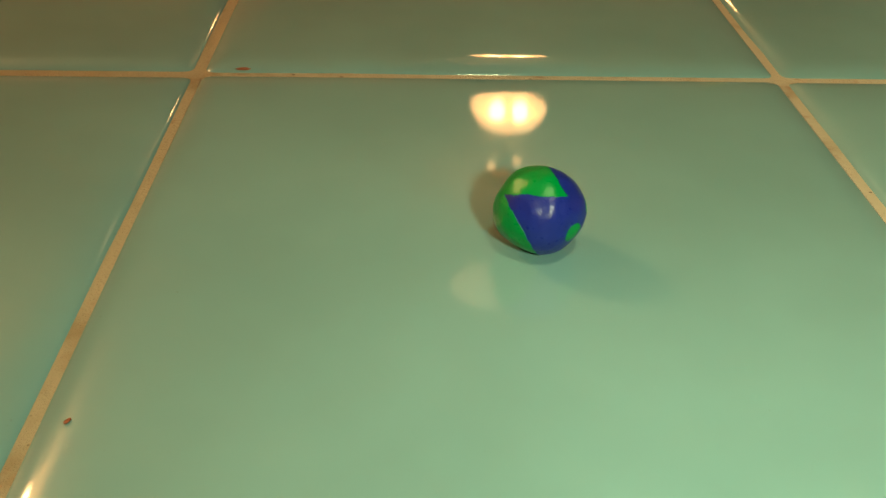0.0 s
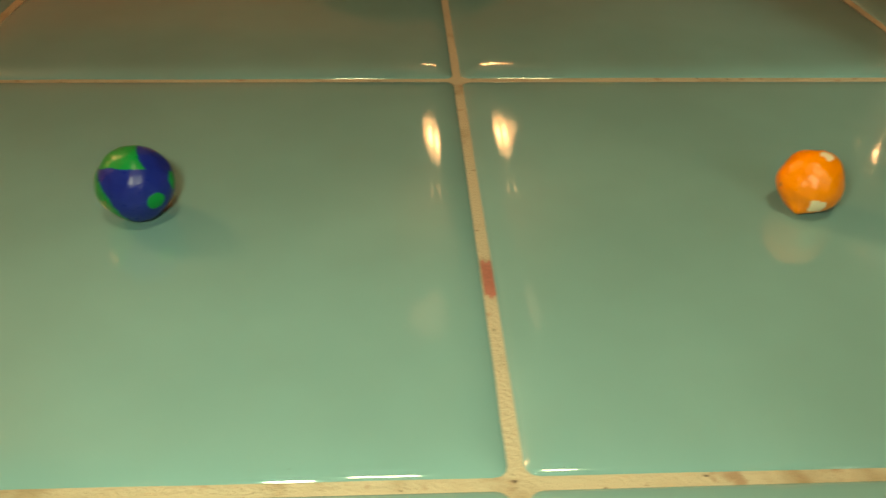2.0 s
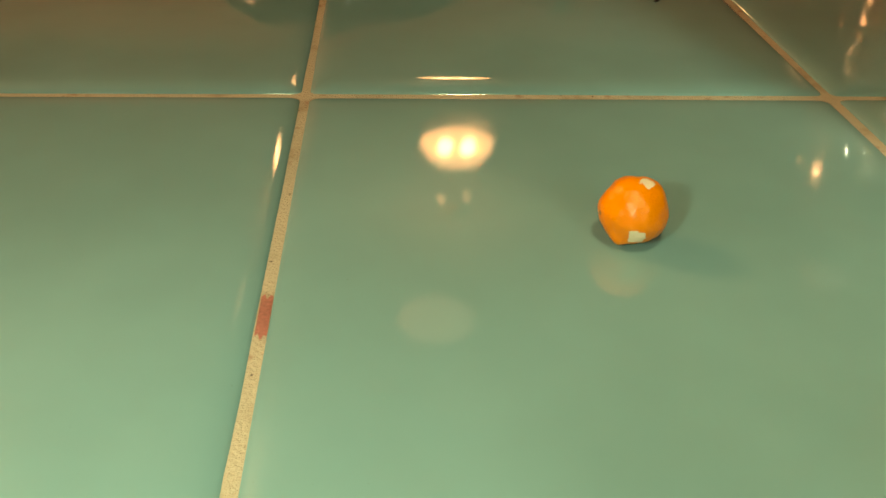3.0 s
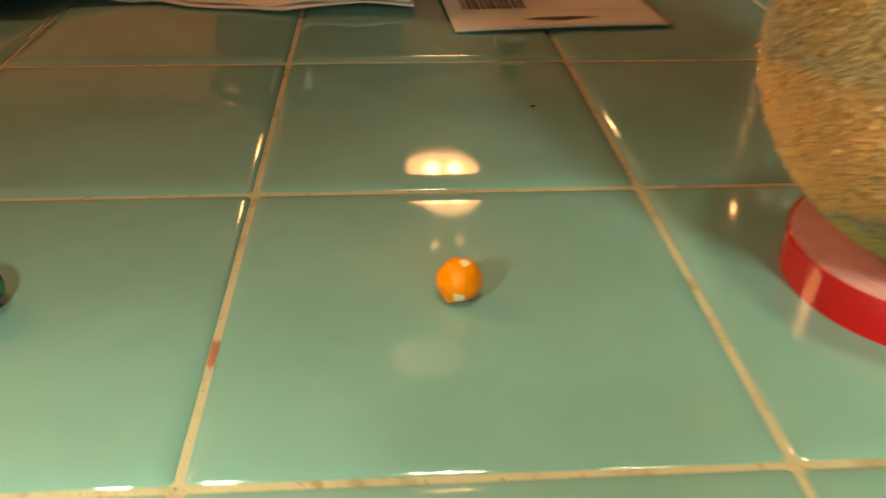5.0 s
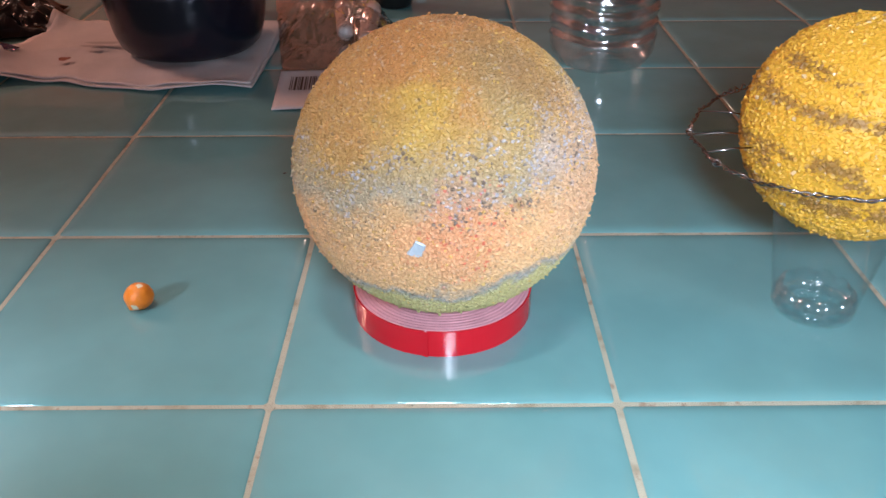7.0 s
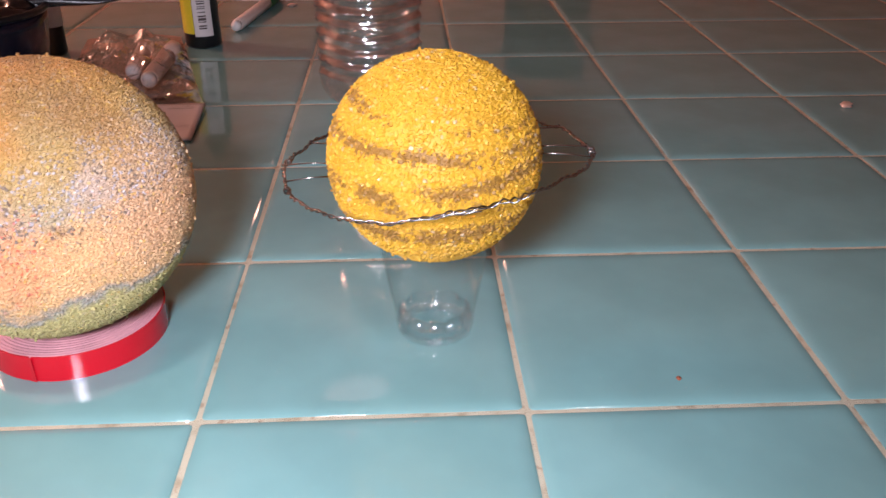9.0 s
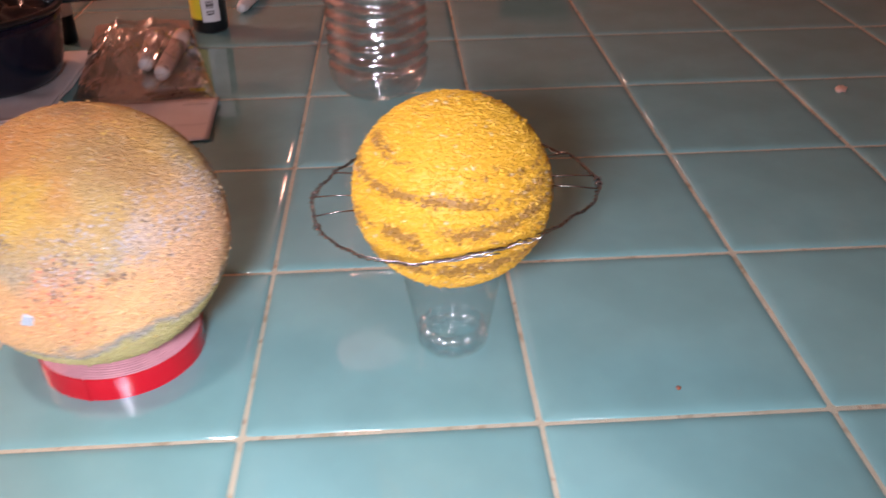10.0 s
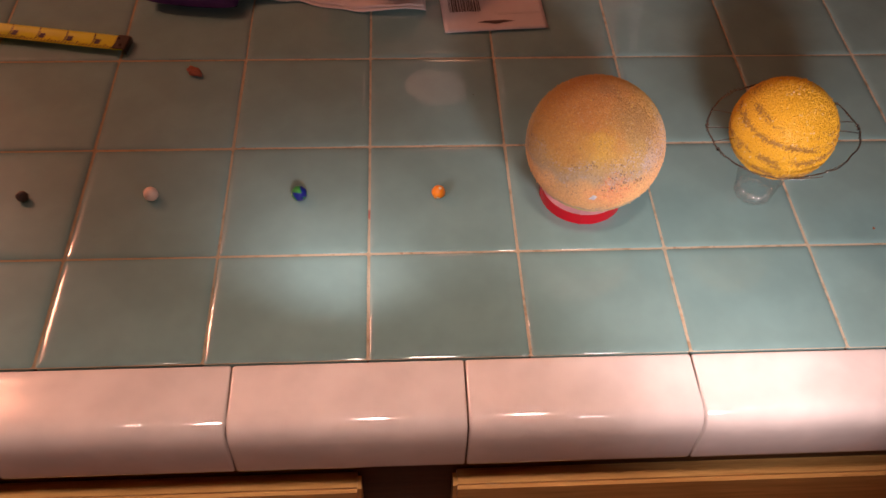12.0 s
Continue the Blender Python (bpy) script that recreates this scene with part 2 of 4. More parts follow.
def earth_material():
    """Blue clay with green clay pressed on; the ball's own -y side is the one with the wide blue gulf."""
    n = Nodes("blue_and_green_clay")
    r = 0.0059
    x, y, z = (n.math("MULTIPLY", v, 1 / r) for v in n.axes())
    w = n.math("MULTIPLY", n.math("SUBTRACT", n.noise(700.0, 3.0, 0.6), 0.5), 0.16)
    z2 = n.math("ADD", z, w)
    upper = n.math("MULTIPLY", n.span(n.math("SUBTRACT", z2, n.math("MULTIPLY", x, 0.06)), 0.285, 0.305), n.math("SUBTRACT", 1.0, n.span(n.math("ADD", n.math("ADD", x, w), n.math("MULTIPLY", z, 0.80)), 0.85, 0.875)))
    line = n.math("ADD", z2, n.math("MULTIPLY", x, 1.45))
    lower = n.math("MULTIPLY", n.math("SUBTRACT", 1.0, n.span(line, -0.90, -0.875)), n.math("SUBTRACT", 1.0, n.span(y, 0.5, 0.6)))
    isle = n.near((0.80 * r, -0.42 * r, -0.42 * r), 0.23 * r, 0.24 * r, n.math("MULTIPLY", w, 0.4 * r))
    far = n.near((0.98 * r, -0.02 * r, 0.15 * r), 0.24 * r, 0.25 * r, n.math("MULTIPLY", w, 0.4 * r))
    land = n.math("MAXIMUM", n.math("MAXIMUM", upper, lower), n.math("MAXIMUM", isle, far))
    smear = n.noise(500.0, 3.0)
    blue = n.mix(smear, (0.004, 0.011, 0.15), (0.008, 0.022, 0.23))
    green = n.mix(smear, (0.003, 0.17, 0.034), (0.005, 0.25, 0.055))
    n.bump(n.math("ADD", n.math("MULTIPLY", land, 0.6), n.math("MULTIPLY", n.noise(1800.0, 3.0), 0.5)), 0.00018, 0.7)
    return n.set(n.mix(land, blue, green), n.math("ADD", 0.20, n.math("MULTIPLY", n.noise(1200.0), 0.22)), specular_ior_level=0.32)


def mars_material():
    n = Nodes("orange_clay")
    r = 0.0051
    w = n.math("MULTIPLY", n.math("SUBTRACT", n.noise(900.0, 3.0), 0.5), 0.5 * r)
    c = n.mix(n.noise(500.0, 3.0), (0.74, 0.19, 0.008), (0.86, 0.27, 0.015))
    white = n.math("MAXIMUM", n.near((0.24 * r, -0.50 * r, 0.83 * r), 0.20 * r, 0.24 * r, w), n.near((0.26 * r, -0.58 * r, -0.78 * r), 0.24 * r, 0.28 * r, w))
    c = n.mix(white, c, (0.80, 0.70, 0.50))
    nick = n.near((-0.86 * r, -0.45 * r, -0.26 * r), 0.06 * r, 0.12 * r, n.math("MULTIPLY", w, 0.3))
    c = n.mix(n.math("MULTIPLY", nick, 0.8), c, (0.20, 0.09, 0.02))
    n.bump(n.noise(1500.0, 3.0), 0.0002, 0.7)
    return n.set(c, n.math("ADD", 0.2, n.math("MULTIPLY", n.noise(1300.0), 0.25)))


def clear(name, tint, rough=0.02, ior=1.46):
    n = Nodes(name)
    n.bump(n.noise(120.0, 2.0), 0.0002, 0.25)
    return n.set(tint, rough, transmission_weight=1.0, ior=ior)


def film_material(name, rough, gain, base):
    """Thin clear plastic: mostly lets light through, and shines."""
    n = Nodes(name)
    t = n.tree
    thin, gloss, both = t.nodes.new("ShaderNodeBsdfTransparent"), t.nodes.new("ShaderNodeBsdfGlossy"), t.nodes.new("ShaderNodeMixShader")
    thin.inputs["Color"].default_value = (0.985, 0.985, 0.985, 1)
    gloss.inputs["Roughness"].default_value = rough
    facing = t.nodes.new("ShaderNodeLayerWeight")
    facing.inputs["Blend"].default_value = 0.5
    t.links.new(n.math("ADD", n.math("MULTIPLY", n.math("POWER", facing.outputs["Facing"], 3.0), gain), base, True), both.inputs[0])
    t.links.new(thin.outputs[0], both.inputs[1]), t.links.new(gloss.outputs[0], both.inputs[2])
    out = next(o for o in t.nodes if o.type == "OUTPUT_MATERIAL")
    t.links.new(both.outputs[0], out.inputs["Surface"])
    return n.mat


def glow(name, colour, strength):
    n = Nodes(name)
    return n.set(colour, 0.4, emission_color=colour, emission_strength=strength)


JUPITER, SATURN, EARTH, MARS = jupiter_material(), saturn_material(), earth_material(), mars_material()
CREAM_CLAY = plain("cream_clay", (0.82, 0.66, 0.54), 0.45, 900.0)
GREY_CLAY = plain("grey_clay", (0.075, 0.06, 0.05), 0.5, 900.0, 0.3)
RED_LINER = plain("red_plastic_liner", (0.52, 0.004, 0.014), 0.16, 200.0, 0.06, 0.00005)
PINK_FOAM = plain("pink_foam", (0.62, 0.30, 0.33), 0.7, 1500.0, 0.2, 0.0003)
RED_EDGE = plain("red_liner_edge", (0.58, 0.27, 0.30), 0.5, 500.0)
CUP_PLASTIC = film_material("clear_cup_plastic", 0.10, 0.26, 0.045)
CUP_BASE = film_material("moulded_clear_plastic", 0.12, 0.35, 0.22)
BOTTLE_PLASTIC = film_material("clear_bottle_plastic", 0.09, 0.6, 0.24)
FILM = film_material("clear_bag_film", 0.09, 0.8, 0.20)
WIRE = plain("twisted_steel_wire", (0.27, 0.25, 0.24), 0.20, 2000.0, 0.4, metallic=1.0)
CARD = plain("white_card", (0.60, 0.56, 0.55), 0.55, 700.0, 0.05)
INK = plain("black_print", (0.055, 0.035, 0.032), 0.5, 900.0, 0.3)
FADED_INK = plain("grey_print", (0.42, 0.38, 0.37), 0.55, 900.0, 0.2)
PAPER = plain("paper_towel", (0.62, 0.57, 0.55), 0.85, 900.0, 0.06, 0.0006)
NAVY = plain("black_navy_plastic", (0.006, 0.007, 0.016), 0.22, 200.0, 0.3)
BLACK_BAG = plain("black_bag_film", (0.006, 0.006, 0.008), 0.16, 200.0, 0.3)
YELLOW_LABEL = plain("yellow_label", (0.68, 0.55, 0.02), 0.4, 500.0)
WHITE_PLASTIC = plain("white_plastic", (0.76, 0.70, 0.66), 0.3, 400.0, 0.05)
BEIGE_PLASTIC = plain("beige_plastic", (0.62, 0.42, 0.33), 0.35, 400.0, 0.08)
GREEN_PLASTIC = plain("dark_green_plastic", (0.02, 0.07, 0.025), 0.35, 400.0)
BLACK_PLASTIC = plain("black_plastic", (0.008, 0.008, 0.009), 0.28, 400.0, 0.3)
TAPE_YELLOW = plain("yellow_blade_paint", (0.60, 0.62, 0.025), 0.3, 500.0, 0.08)
PURPLE = plain("purple_wrapper", (0.03, 0.012, 0.075), 0.25, 90.0, 0.4, 0.0008)
BROWN_CRUMB = plain("brown_crumb", (0.26, 0.07, 0.03), 0.7, 1500.0, 0.4, 0.0006)
RED_STAIN = plain("dried_red_paint", (0.36, 0.14, 0.11), 0.6, 1800.0, 0.4, 0.0003)
WALL_PAINT = plain("beige_wall_paint", (0.68, 0.475, 0.385), 0.7, 60.0, 0.06, 0.0005)
CEILING_PAINT = plain("white_ceiling_paint", (0.70, 0.66, 0.60), 0.8, 60.0, 0.05, 0.0005)
FLOOR_WOOD = wood("floor_boards", (0.14, 0.07, 0.03), (0.26, 0.14, 0.06), 0.3)
NIGHT_GLASS = plain("dark_window_glass", (0.006, 0.006, 0.008), 0.05, 10.0)
BRASS = plain("aged_brass", (0.45, 0.27, 0.10), 0.3, 300.0, metallic=1.0)
DARK_METAL = plain("dark_worn_metal", (0.09, 0.075, 0.06), 0.35, 600.0, 0.3, metallic=0.8)
SHADE_GLOW = glow("frosted_lamp_glass", (1.0, 0.52, 0.33), 2.2)
BULB_GLOW = glow("lit_bulb", (1.0, 0.66, 0.42), 9.0)

DIM_GLOW = glow("dim_lamp_glass", (1.0, 0.62, 0.48), 0.28)

# ---- building helpers ----


def empty(name, place=(0, 0, 0), turn=(0, 0, 0), **tags):
    ob = new(name)
    ob.empty_display_size = 0.02
    ob.matrix_basis = pose(*place, *turn)
    return tagged(ob, **tags)


def linked(name, data, material, parent=None, label="", smooth=True):
    if material is not None and not data.materials:
        data.materials.append(material)
    if smooth:
        data.polygons.foreach_set("use_smooth", [True] * len(data.polygons))
    ob = new(name, data)
    ob.parent = parent
    return tagged(ob, label)


def part(name, bm, material, parent=None, label="", smooth=True):
    """Links a bmesh as one mesh object under a thing or a part."""
    data = bpy.data.meshes.new(name)
    bm.normal_update()
    bm.to_mesh(data)
    bm.free()
    return linked(name, data, material, parent, label, smooth)


def box(size, place=(0, 0, 0), bevel=0.0, segments=2):
    bm = bmesh.new()
    bmesh.ops.create_cube(bm, size=1.0, matrix=Matrix.LocRotScale(place, None, size))
    if bevel:
        bmesh.ops.bevel(bm, geom=bm.edges[:], offset=bevel, segments=segments, affect="EDGES", clamp_overlap=True)
    return bm


def lathe(profile, steps=48, shape=None):
    """Turns (radius, height) pairs round z. shape(angle, radius, height) may give a new radius and height."""
    bm, rings = bmesh.new(), []
    for rad, h in profile:
        if rad < 1e-6:
            rings.append([bm.verts.new((0, 0, h))])
            continue
        ring = []
        for k in range(steps):
            a = 2 * math.pi * k / steps
            rr, hh = shape(a, rad, h) if shape else (rad, h)
            ring.append(bm.verts.new((rr * math.cos(a), rr * math.sin(a), hh)))
        rings.append(ring)
    for p, q in zip(rings, rings[1:]):
        for k in range(steps):
            j = (k + 1) % steps
            if len(p) == 1 and len(q) == 1:
                continue
            if len(p) == 1:
                bm.faces.new((p[0], q[j], q[k]))
            elif len(q) == 1:
                bm.faces.new((p[k], p[j], q[0]))
            else:
                bm.faces.new((p[k], p[j], q[j], q[k]))
    bmesh.ops.recalc_face_normals(bm, faces=bm.faces[:])
    return bm


def tube(points, radius, sides=8, closed=False):
    """A round wire along points."""
    bm, rings = bmesh.new(), []
    count = len(points)
    pts = [Vector(p) for p in points]
    for i, p in enumerate(pts):
        a = pts[(i - 1) % count] if closed or i else p
        b = pts[(i + 1) % count] if closed or i < count - 1 else p
        along = (b - a).normalized()
        side = along.cross(Vector((0.13, 0.21, 0.97))).normalized()
        up = side.cross(along)
        rings.append([bm.verts.new(p + radius * (side * math.cos(2 * math.pi * k / sides) + up * math.sin(2 * math.pi * k / sides))) for k in range(sides)])
    pairs = list(zip(rings, rings[1:])) + ([(rings[-1], rings[0])] if closed else [])
    for p, q in pairs:
        for k in range(sides):
            bm.faces.new((p[k], p[(k + 1) % sides], q[(k + 1) % sides], q[k]))
    if not closed:
        bm.faces.new(rings[0][::-1]), bm.faces.new(rings[-1])
    bmesh.ops.recalc_face_normals(bm, faces=bm.faces[:])
    return bm


def sheet(nx, ny, func):
    """A grid of nx by ny cells whose corner (u, v) lies at func(u, v)."""
    bm = bmesh.new()
    g = [[bm.verts.new(func(i / nx, j / ny)) for i in range(nx + 1)] for j in range(ny + 1)]
    for j in range(ny):
        for i in range(nx):
            bm.faces.new((g[j][i], g[j][i + 1], g[j + 1][i + 1], g[j + 1][i]))
    return bm


def thick(bm, depth):
    """Gives a sheet a second side below it."""
    bm.normal_update()
    bmesh.ops.solidify(bm, geom=bm.faces[:], thickness=depth)
    bmesh.ops.recalc_face_normals(bm, faces=bm.faces[:])
    return bm


def clay_ball(name, radius, place, material, seed, uneven, facing=(0, -1, 0), lumps=(), **tags):
    """A hand-rolled ball, turned so that its own -y side looks along facing."""
    bm = bmesh.new()
    bmesh.ops.create_icosphere(bm, subdivisions=5, radius=1.0)
    for v in bm.verts:
        d = v.co.normalized()
        k = 1 + uneven * noise.noise(d * 1.3 + Vector((seed, 0, 0))) + uneven * 0.3 * noise.noise(d * 4 + Vector((0, seed, 0)))
        for way, size, wide in lumps:
            k += size * math.exp(-((d - Vector(way).normalized()).length / wide) ** 2)
        v.co = d * k * radius
    f = Vector(facing).normalized()
    right = f.cross(Vector((0, 0, 1))).normalized() * -1
    up = right.cross(-f)
    m = Matrix((right, -f, up)).transposed()
    low = min((m @ v.co).z for v in bm.verts)
    ob = part(name, bm, material)
    ob.matrix_basis = Matrix.Translation((place[0], place[1], -low)) @ m.to_4x4()
    return tagged(ob, **tags)


def crumbs(count, radius, size, seed, flat=0.45, skip=None):
    """Many small irregular chips of foam set into a ball: vertices and faces for one joined mesh."""
    rng = np.random.RandomState(seed)
    i = np.arange(count) + 0.5
    phi, th = np.arccos(1 - 2 * i / count), np.pi * (1 + 5 ** 0.5) * i
    d = np.stack([np.cos(th) * np.sin(phi), np.sin(th) * np.sin(phi), np.cos(phi)], 1)
    d += rng.normal(0, 0.25 * (4 * np.pi / count) ** 0.5, d.shape)
    d /= np.linalg.norm(d, axis=1)[:, None]
    verts, faces = [], []
    for k in range(count):
        n = d[k]
        a = np.cross(n, rng.normal(0, 1, 3))
        a /= np.linalg.norm(a)
        n2 = n + rng.normal(0, 0.45, 3)
        n2 /= np.linalg.norm(n2)
        a = a - n2 * a.dot(n2)
        a /= np.linalg.norm(a)
        b = np.cross(n2, a)
        s = size * rng.uniform(0.5, 1.5)
        c = n * (radius + rng.uniform(-0.25, 0.35) * size * flat)
        start, sides = len(verts), 5
        ang = np.sort(rng.uniform(-0.3, 0.3, sides) + np.arange(sides) * 2 * np.pi / sides)
        w = rng.uniform(0.75, 1.2, sides) * s
        ring = c + (np.cos(ang) * w)[:, None] * a + (np.sin(ang) * w)[:, None] * b
        verts.extend(ring - n2 * s * flat)
        verts.extend(c + (ring - c) * 0.72 + n2 * s * flat * rng.uniform(0.5, 1.0))
        faces.append(tuple(start + sides + j for j in range(sides)))
        for j in range(sides):
            jj = (j + 1) % sides
            faces.append((start + j, start + jj, start + sides + jj, start + sides + j))
    return np.array(verts), faces


def crumb_mesh(name, count, radius, size, seed, flat=0.45):
    verts, faces = crumbs(count, radius, size, seed, flat)
    data = bpy.data.meshes.new(name)
    data.from_pydata(verts.tolist(), [], faces)
    data.update()
    return data

# ---- structure ----
PITCH, JOINT = 0.110, 0.0015
X_MIN, X_MAX, Y_FRONT, Y_BACK = -0.99, 1.43, -0.0905, 0.66


def structure(name, bm, material, label, smooth=False):
    return tagged(part(name, bm, material, None, "", smooth), label, "", "", "structure")


structure("floor", box((7.0, 8.0, 0.1), (0.4, 1.4, -0.95)), FLOOR_WOOD, "brown wooden floor below the counter")
structure("ceiling", box((7.0, 8.0, 0.1), (0.4, 1.4, 1.56)), CEILING_PAINT, "off-white painted ceiling of the kitchen")
structure("wall_north", box((7.0, 0.1, 2.41), (0.4, 4.25, 0.305)), WALL_PAINT, "warm beige painted kitchen wall")
structure("wall_south", box((7.0, 0.1, 2.41), (0.4, -2.45, 0.305)), WALL_PAINT, "warm beige painted kitchen wall")
structure("wall_west", box((0.1, 6.6, 2.41), (-3.05, 0.9, 0.305)), WALL_PAINT, "warm beige painted kitchen wall")
structure("wall_east", box((0.1, 6.6, 2.41), (3.85, 0.9, 0.305)), WALL_PAINT, "warm beige painted kitchen wall")

window = empty("window_1", (1.02, 4.196, 0.92), label="dark night window in the far kitchen wall", kind="structure")
part("pane", box((0.36, 0.012, 0.40), (0, -0.006, 0)), NIGHT_GLASS, window, "black glass at night", False)
for dx, dz, w, h in ((-0.195, 0, 0.03, 0.46), (0.195, 0, 0.03, 0.46), (0, 0.215, 0.36, 0.03), (0, -0.215, 0.36, 0.03)):
    part("window_frame", box((w, 0.03, h), (dx, -0.014, dz), 0.003), DARK_WOOD, window, "dark wooden frame", False)

# ---- lamps of the room, with added unseen ones ----


def pendant():
    lamp = empty("pendant_lamp", (0.234, 2.54, 1.21), label="lit round glass pendant lamp with warm bulbs", category="lamp")
    part("shade", lathe([(0.0, 0.085), (0.05, 0.08), (0.10, 0.055), (0.125, 0.015), (0.128, 0.0), (0.123, 0.0), (0.095, 0.05), (0.05, 0.074), (0.0, 0.079)], 40), SHADE_GLOW, lamp, "frosted warm glass bowl")
    for dx in (-0.04, 0.04):
        bulb = bmesh.new()
        bmesh.ops.create_uvsphere(bulb, u_segments=20, v_segments=12, radius=0.027, matrix=Matrix.Translation((dx, 0, 0.02)) @ Matrix.Diagonal((1, 1, 1.2, 1)))
        part("bulb", bulb, BULB_GLOW, lamp, "lit warm bulb")
    part("stem", tube([(0, 0, 0.08), (0, 0, 0.2), (0, 0, 0.285)], 0.008, 12), BRASS, lamp, "brass stem")
    part("canopy", lathe([(0.0, 0.255), (0.05, 0.262), (0.06, 0.285), (0.06, 0.30), (0.0, 0.30)], 32), BRASS, lamp, "brass ceiling plate")
    for dx, dz in ((-0.045, 0.235), (0.042, 0.215)):
        knob = bmesh.new()
        bmesh.ops.create_uvsphere(knob, u_segments=14, v_segments=8, radius=0.014, matrix=Matrix.Translation((dx, -0.03, dz)))
        part("small_bulb", knob, SHADE_GLOW, lamp, "small lit bulb")
        part("arm", tube([(dx, -0.03, dz), (dx * 0.5, -0.012, dz + 0.012), (0, 0, dz + 0.01)], 0.004, 8), BRASS, lamp, "brass arm")


# made-up fixture round the warm fill lamp, never in view
def fill_ceiling_lamp():
    lamp = empty("added_ceiling_light", (-1.70, 1.20, 1.51), label="unseen flush ceiling light with a frosted glass dome, added as fill", category="lamp")
    part("diffuser", lathe([(0.0, -0.09), (0.07, -0.08), (0.12, -0.045), (0.135, -0.012), (0.13, -0.005), (0.0, -0.005)], 40), SHADE_GLOW, lamp, "frosted glowing dome")
    part("base_plate", lathe([(0.0, -0.006), (0.145, -0.006), (0.15, 0.0), (0.0, 0.0)], 40), BRASS, lamp, "brass base plate")


def dim_lamp():
    lamp = empty("ceiling_downlight", (0.15, 1.90, 1.51), label="dim warm downlight set under the ceiling", category="lamp")
    part("diffuser", lathe([(0.0, -0.035), (0.05, -0.033), (0.10, -0.02), (0.115, -0.006), (0.0, -0.006)], 40), DIM_GLOW, lamp, "dim frosted glass")
    part("rim", lathe([(0.113, -0.004), (0.118, -0.010), (0.128, -0.006), (0.13, 0.0), (0.113, 0.0)], 40), BRASS, lamp, "brass rim")


# fixture made up for each of the added fill spots
def downlight(x):
    lamp = empty("added_downlight", (x, -0.42, 1.51), label="unseen recessed ceiling downlight added to fill the counter edge", category="lamp", group="downlights")
    part("trim_ring", lathe([(0.040, -0.006), (0.052, -0.007), (0.056, 0.0), (0.040, 0.0)], 36), BRASS, lamp, "brass trim ring")
    part("reflector", lathe([(0.040, -0.003), (0.030, -0.001), (0.0, -0.0005)], 32), SHADE_GLOW, lamp, "glowing reflector")


for x in ADDED_DOWNLIGHTS:
    downlight(x)
pendant()
fill_ceiling_lamp()
dim_lamp()

# ---- the cabinet under the counter ----


def cabinet():
    unit = empty("base_cabinet", (0, 0, -0.9), label="oak base cabinet with dark frame under the tiled counter", category="cabinet")
    part("body", box((2.40, 0.74, 0.79), (0.22, 0.262, 0.455), 0.002), DARK_WOOD, unit, "", False)
    part("face_frame", box((2.40, 0.02, 0.85), (0.22, -0.1175, 0.423), 0.001), DARK_WOOD, unit, "dark stained face frame", False)
    for x0, x1 in ((-0.97, -0.50), (-0.44, -0.0085), (0.058, 0.52), (0.58, 1.04)):
        part("drawer_front", box((x1 - x0, 0.016, 0.14), ((x0 + x1) / 2, -0.1355, 0.737), 0.003), OAK, unit, "golden oak drawer front", False)
        part("door", box((x1 - x0, 0.016, 0.56), ((x0 + x1) / 2, -0.1355, 0.37), 0.003), OAK, unit, "golden oak door", False)


cabinet()

counter = tagged(part("countertop", box((X_MAX - X_MIN, Y_BACK - Y_FRONT + 0.09, 0.0445), ((X_MAX + X_MIN) / 2, (Y_BACK + Y_FRONT) / 2, -0.0287)), DARK_WOOD, None, "", False),
                 "aqua glazed tile countertop with white edge tiles", "", "", "structure")
part("grout_bed", sheet(120, 60, lambda u, v: (X_MIN + u * (X_MAX - X_MIN), Y_FRONT + 0.0003 + v * (Y_BACK - Y_FRONT), -0.00122 + 0.00014 * noise.noise(Vector((u * 300, v * 120, 0))))), GROUT, counter, "cream cement grout with brown stains")
part("paint_stain", sheet(4, 10, lambda u, v: ((u - 0.5) * 0.0016, 0.0335 + v * 0.0085 + 0.0016 * noise.noise(Vector((u * 3, v, 0))) * (1 if v in (0, 1) else 0), -0.00104 + 0.0001 * noise.noise(Vector((u * 5, v * 9, 2))))), RED_STAIN, counter, "dried red paint on the grout")

# ---- the planets ----


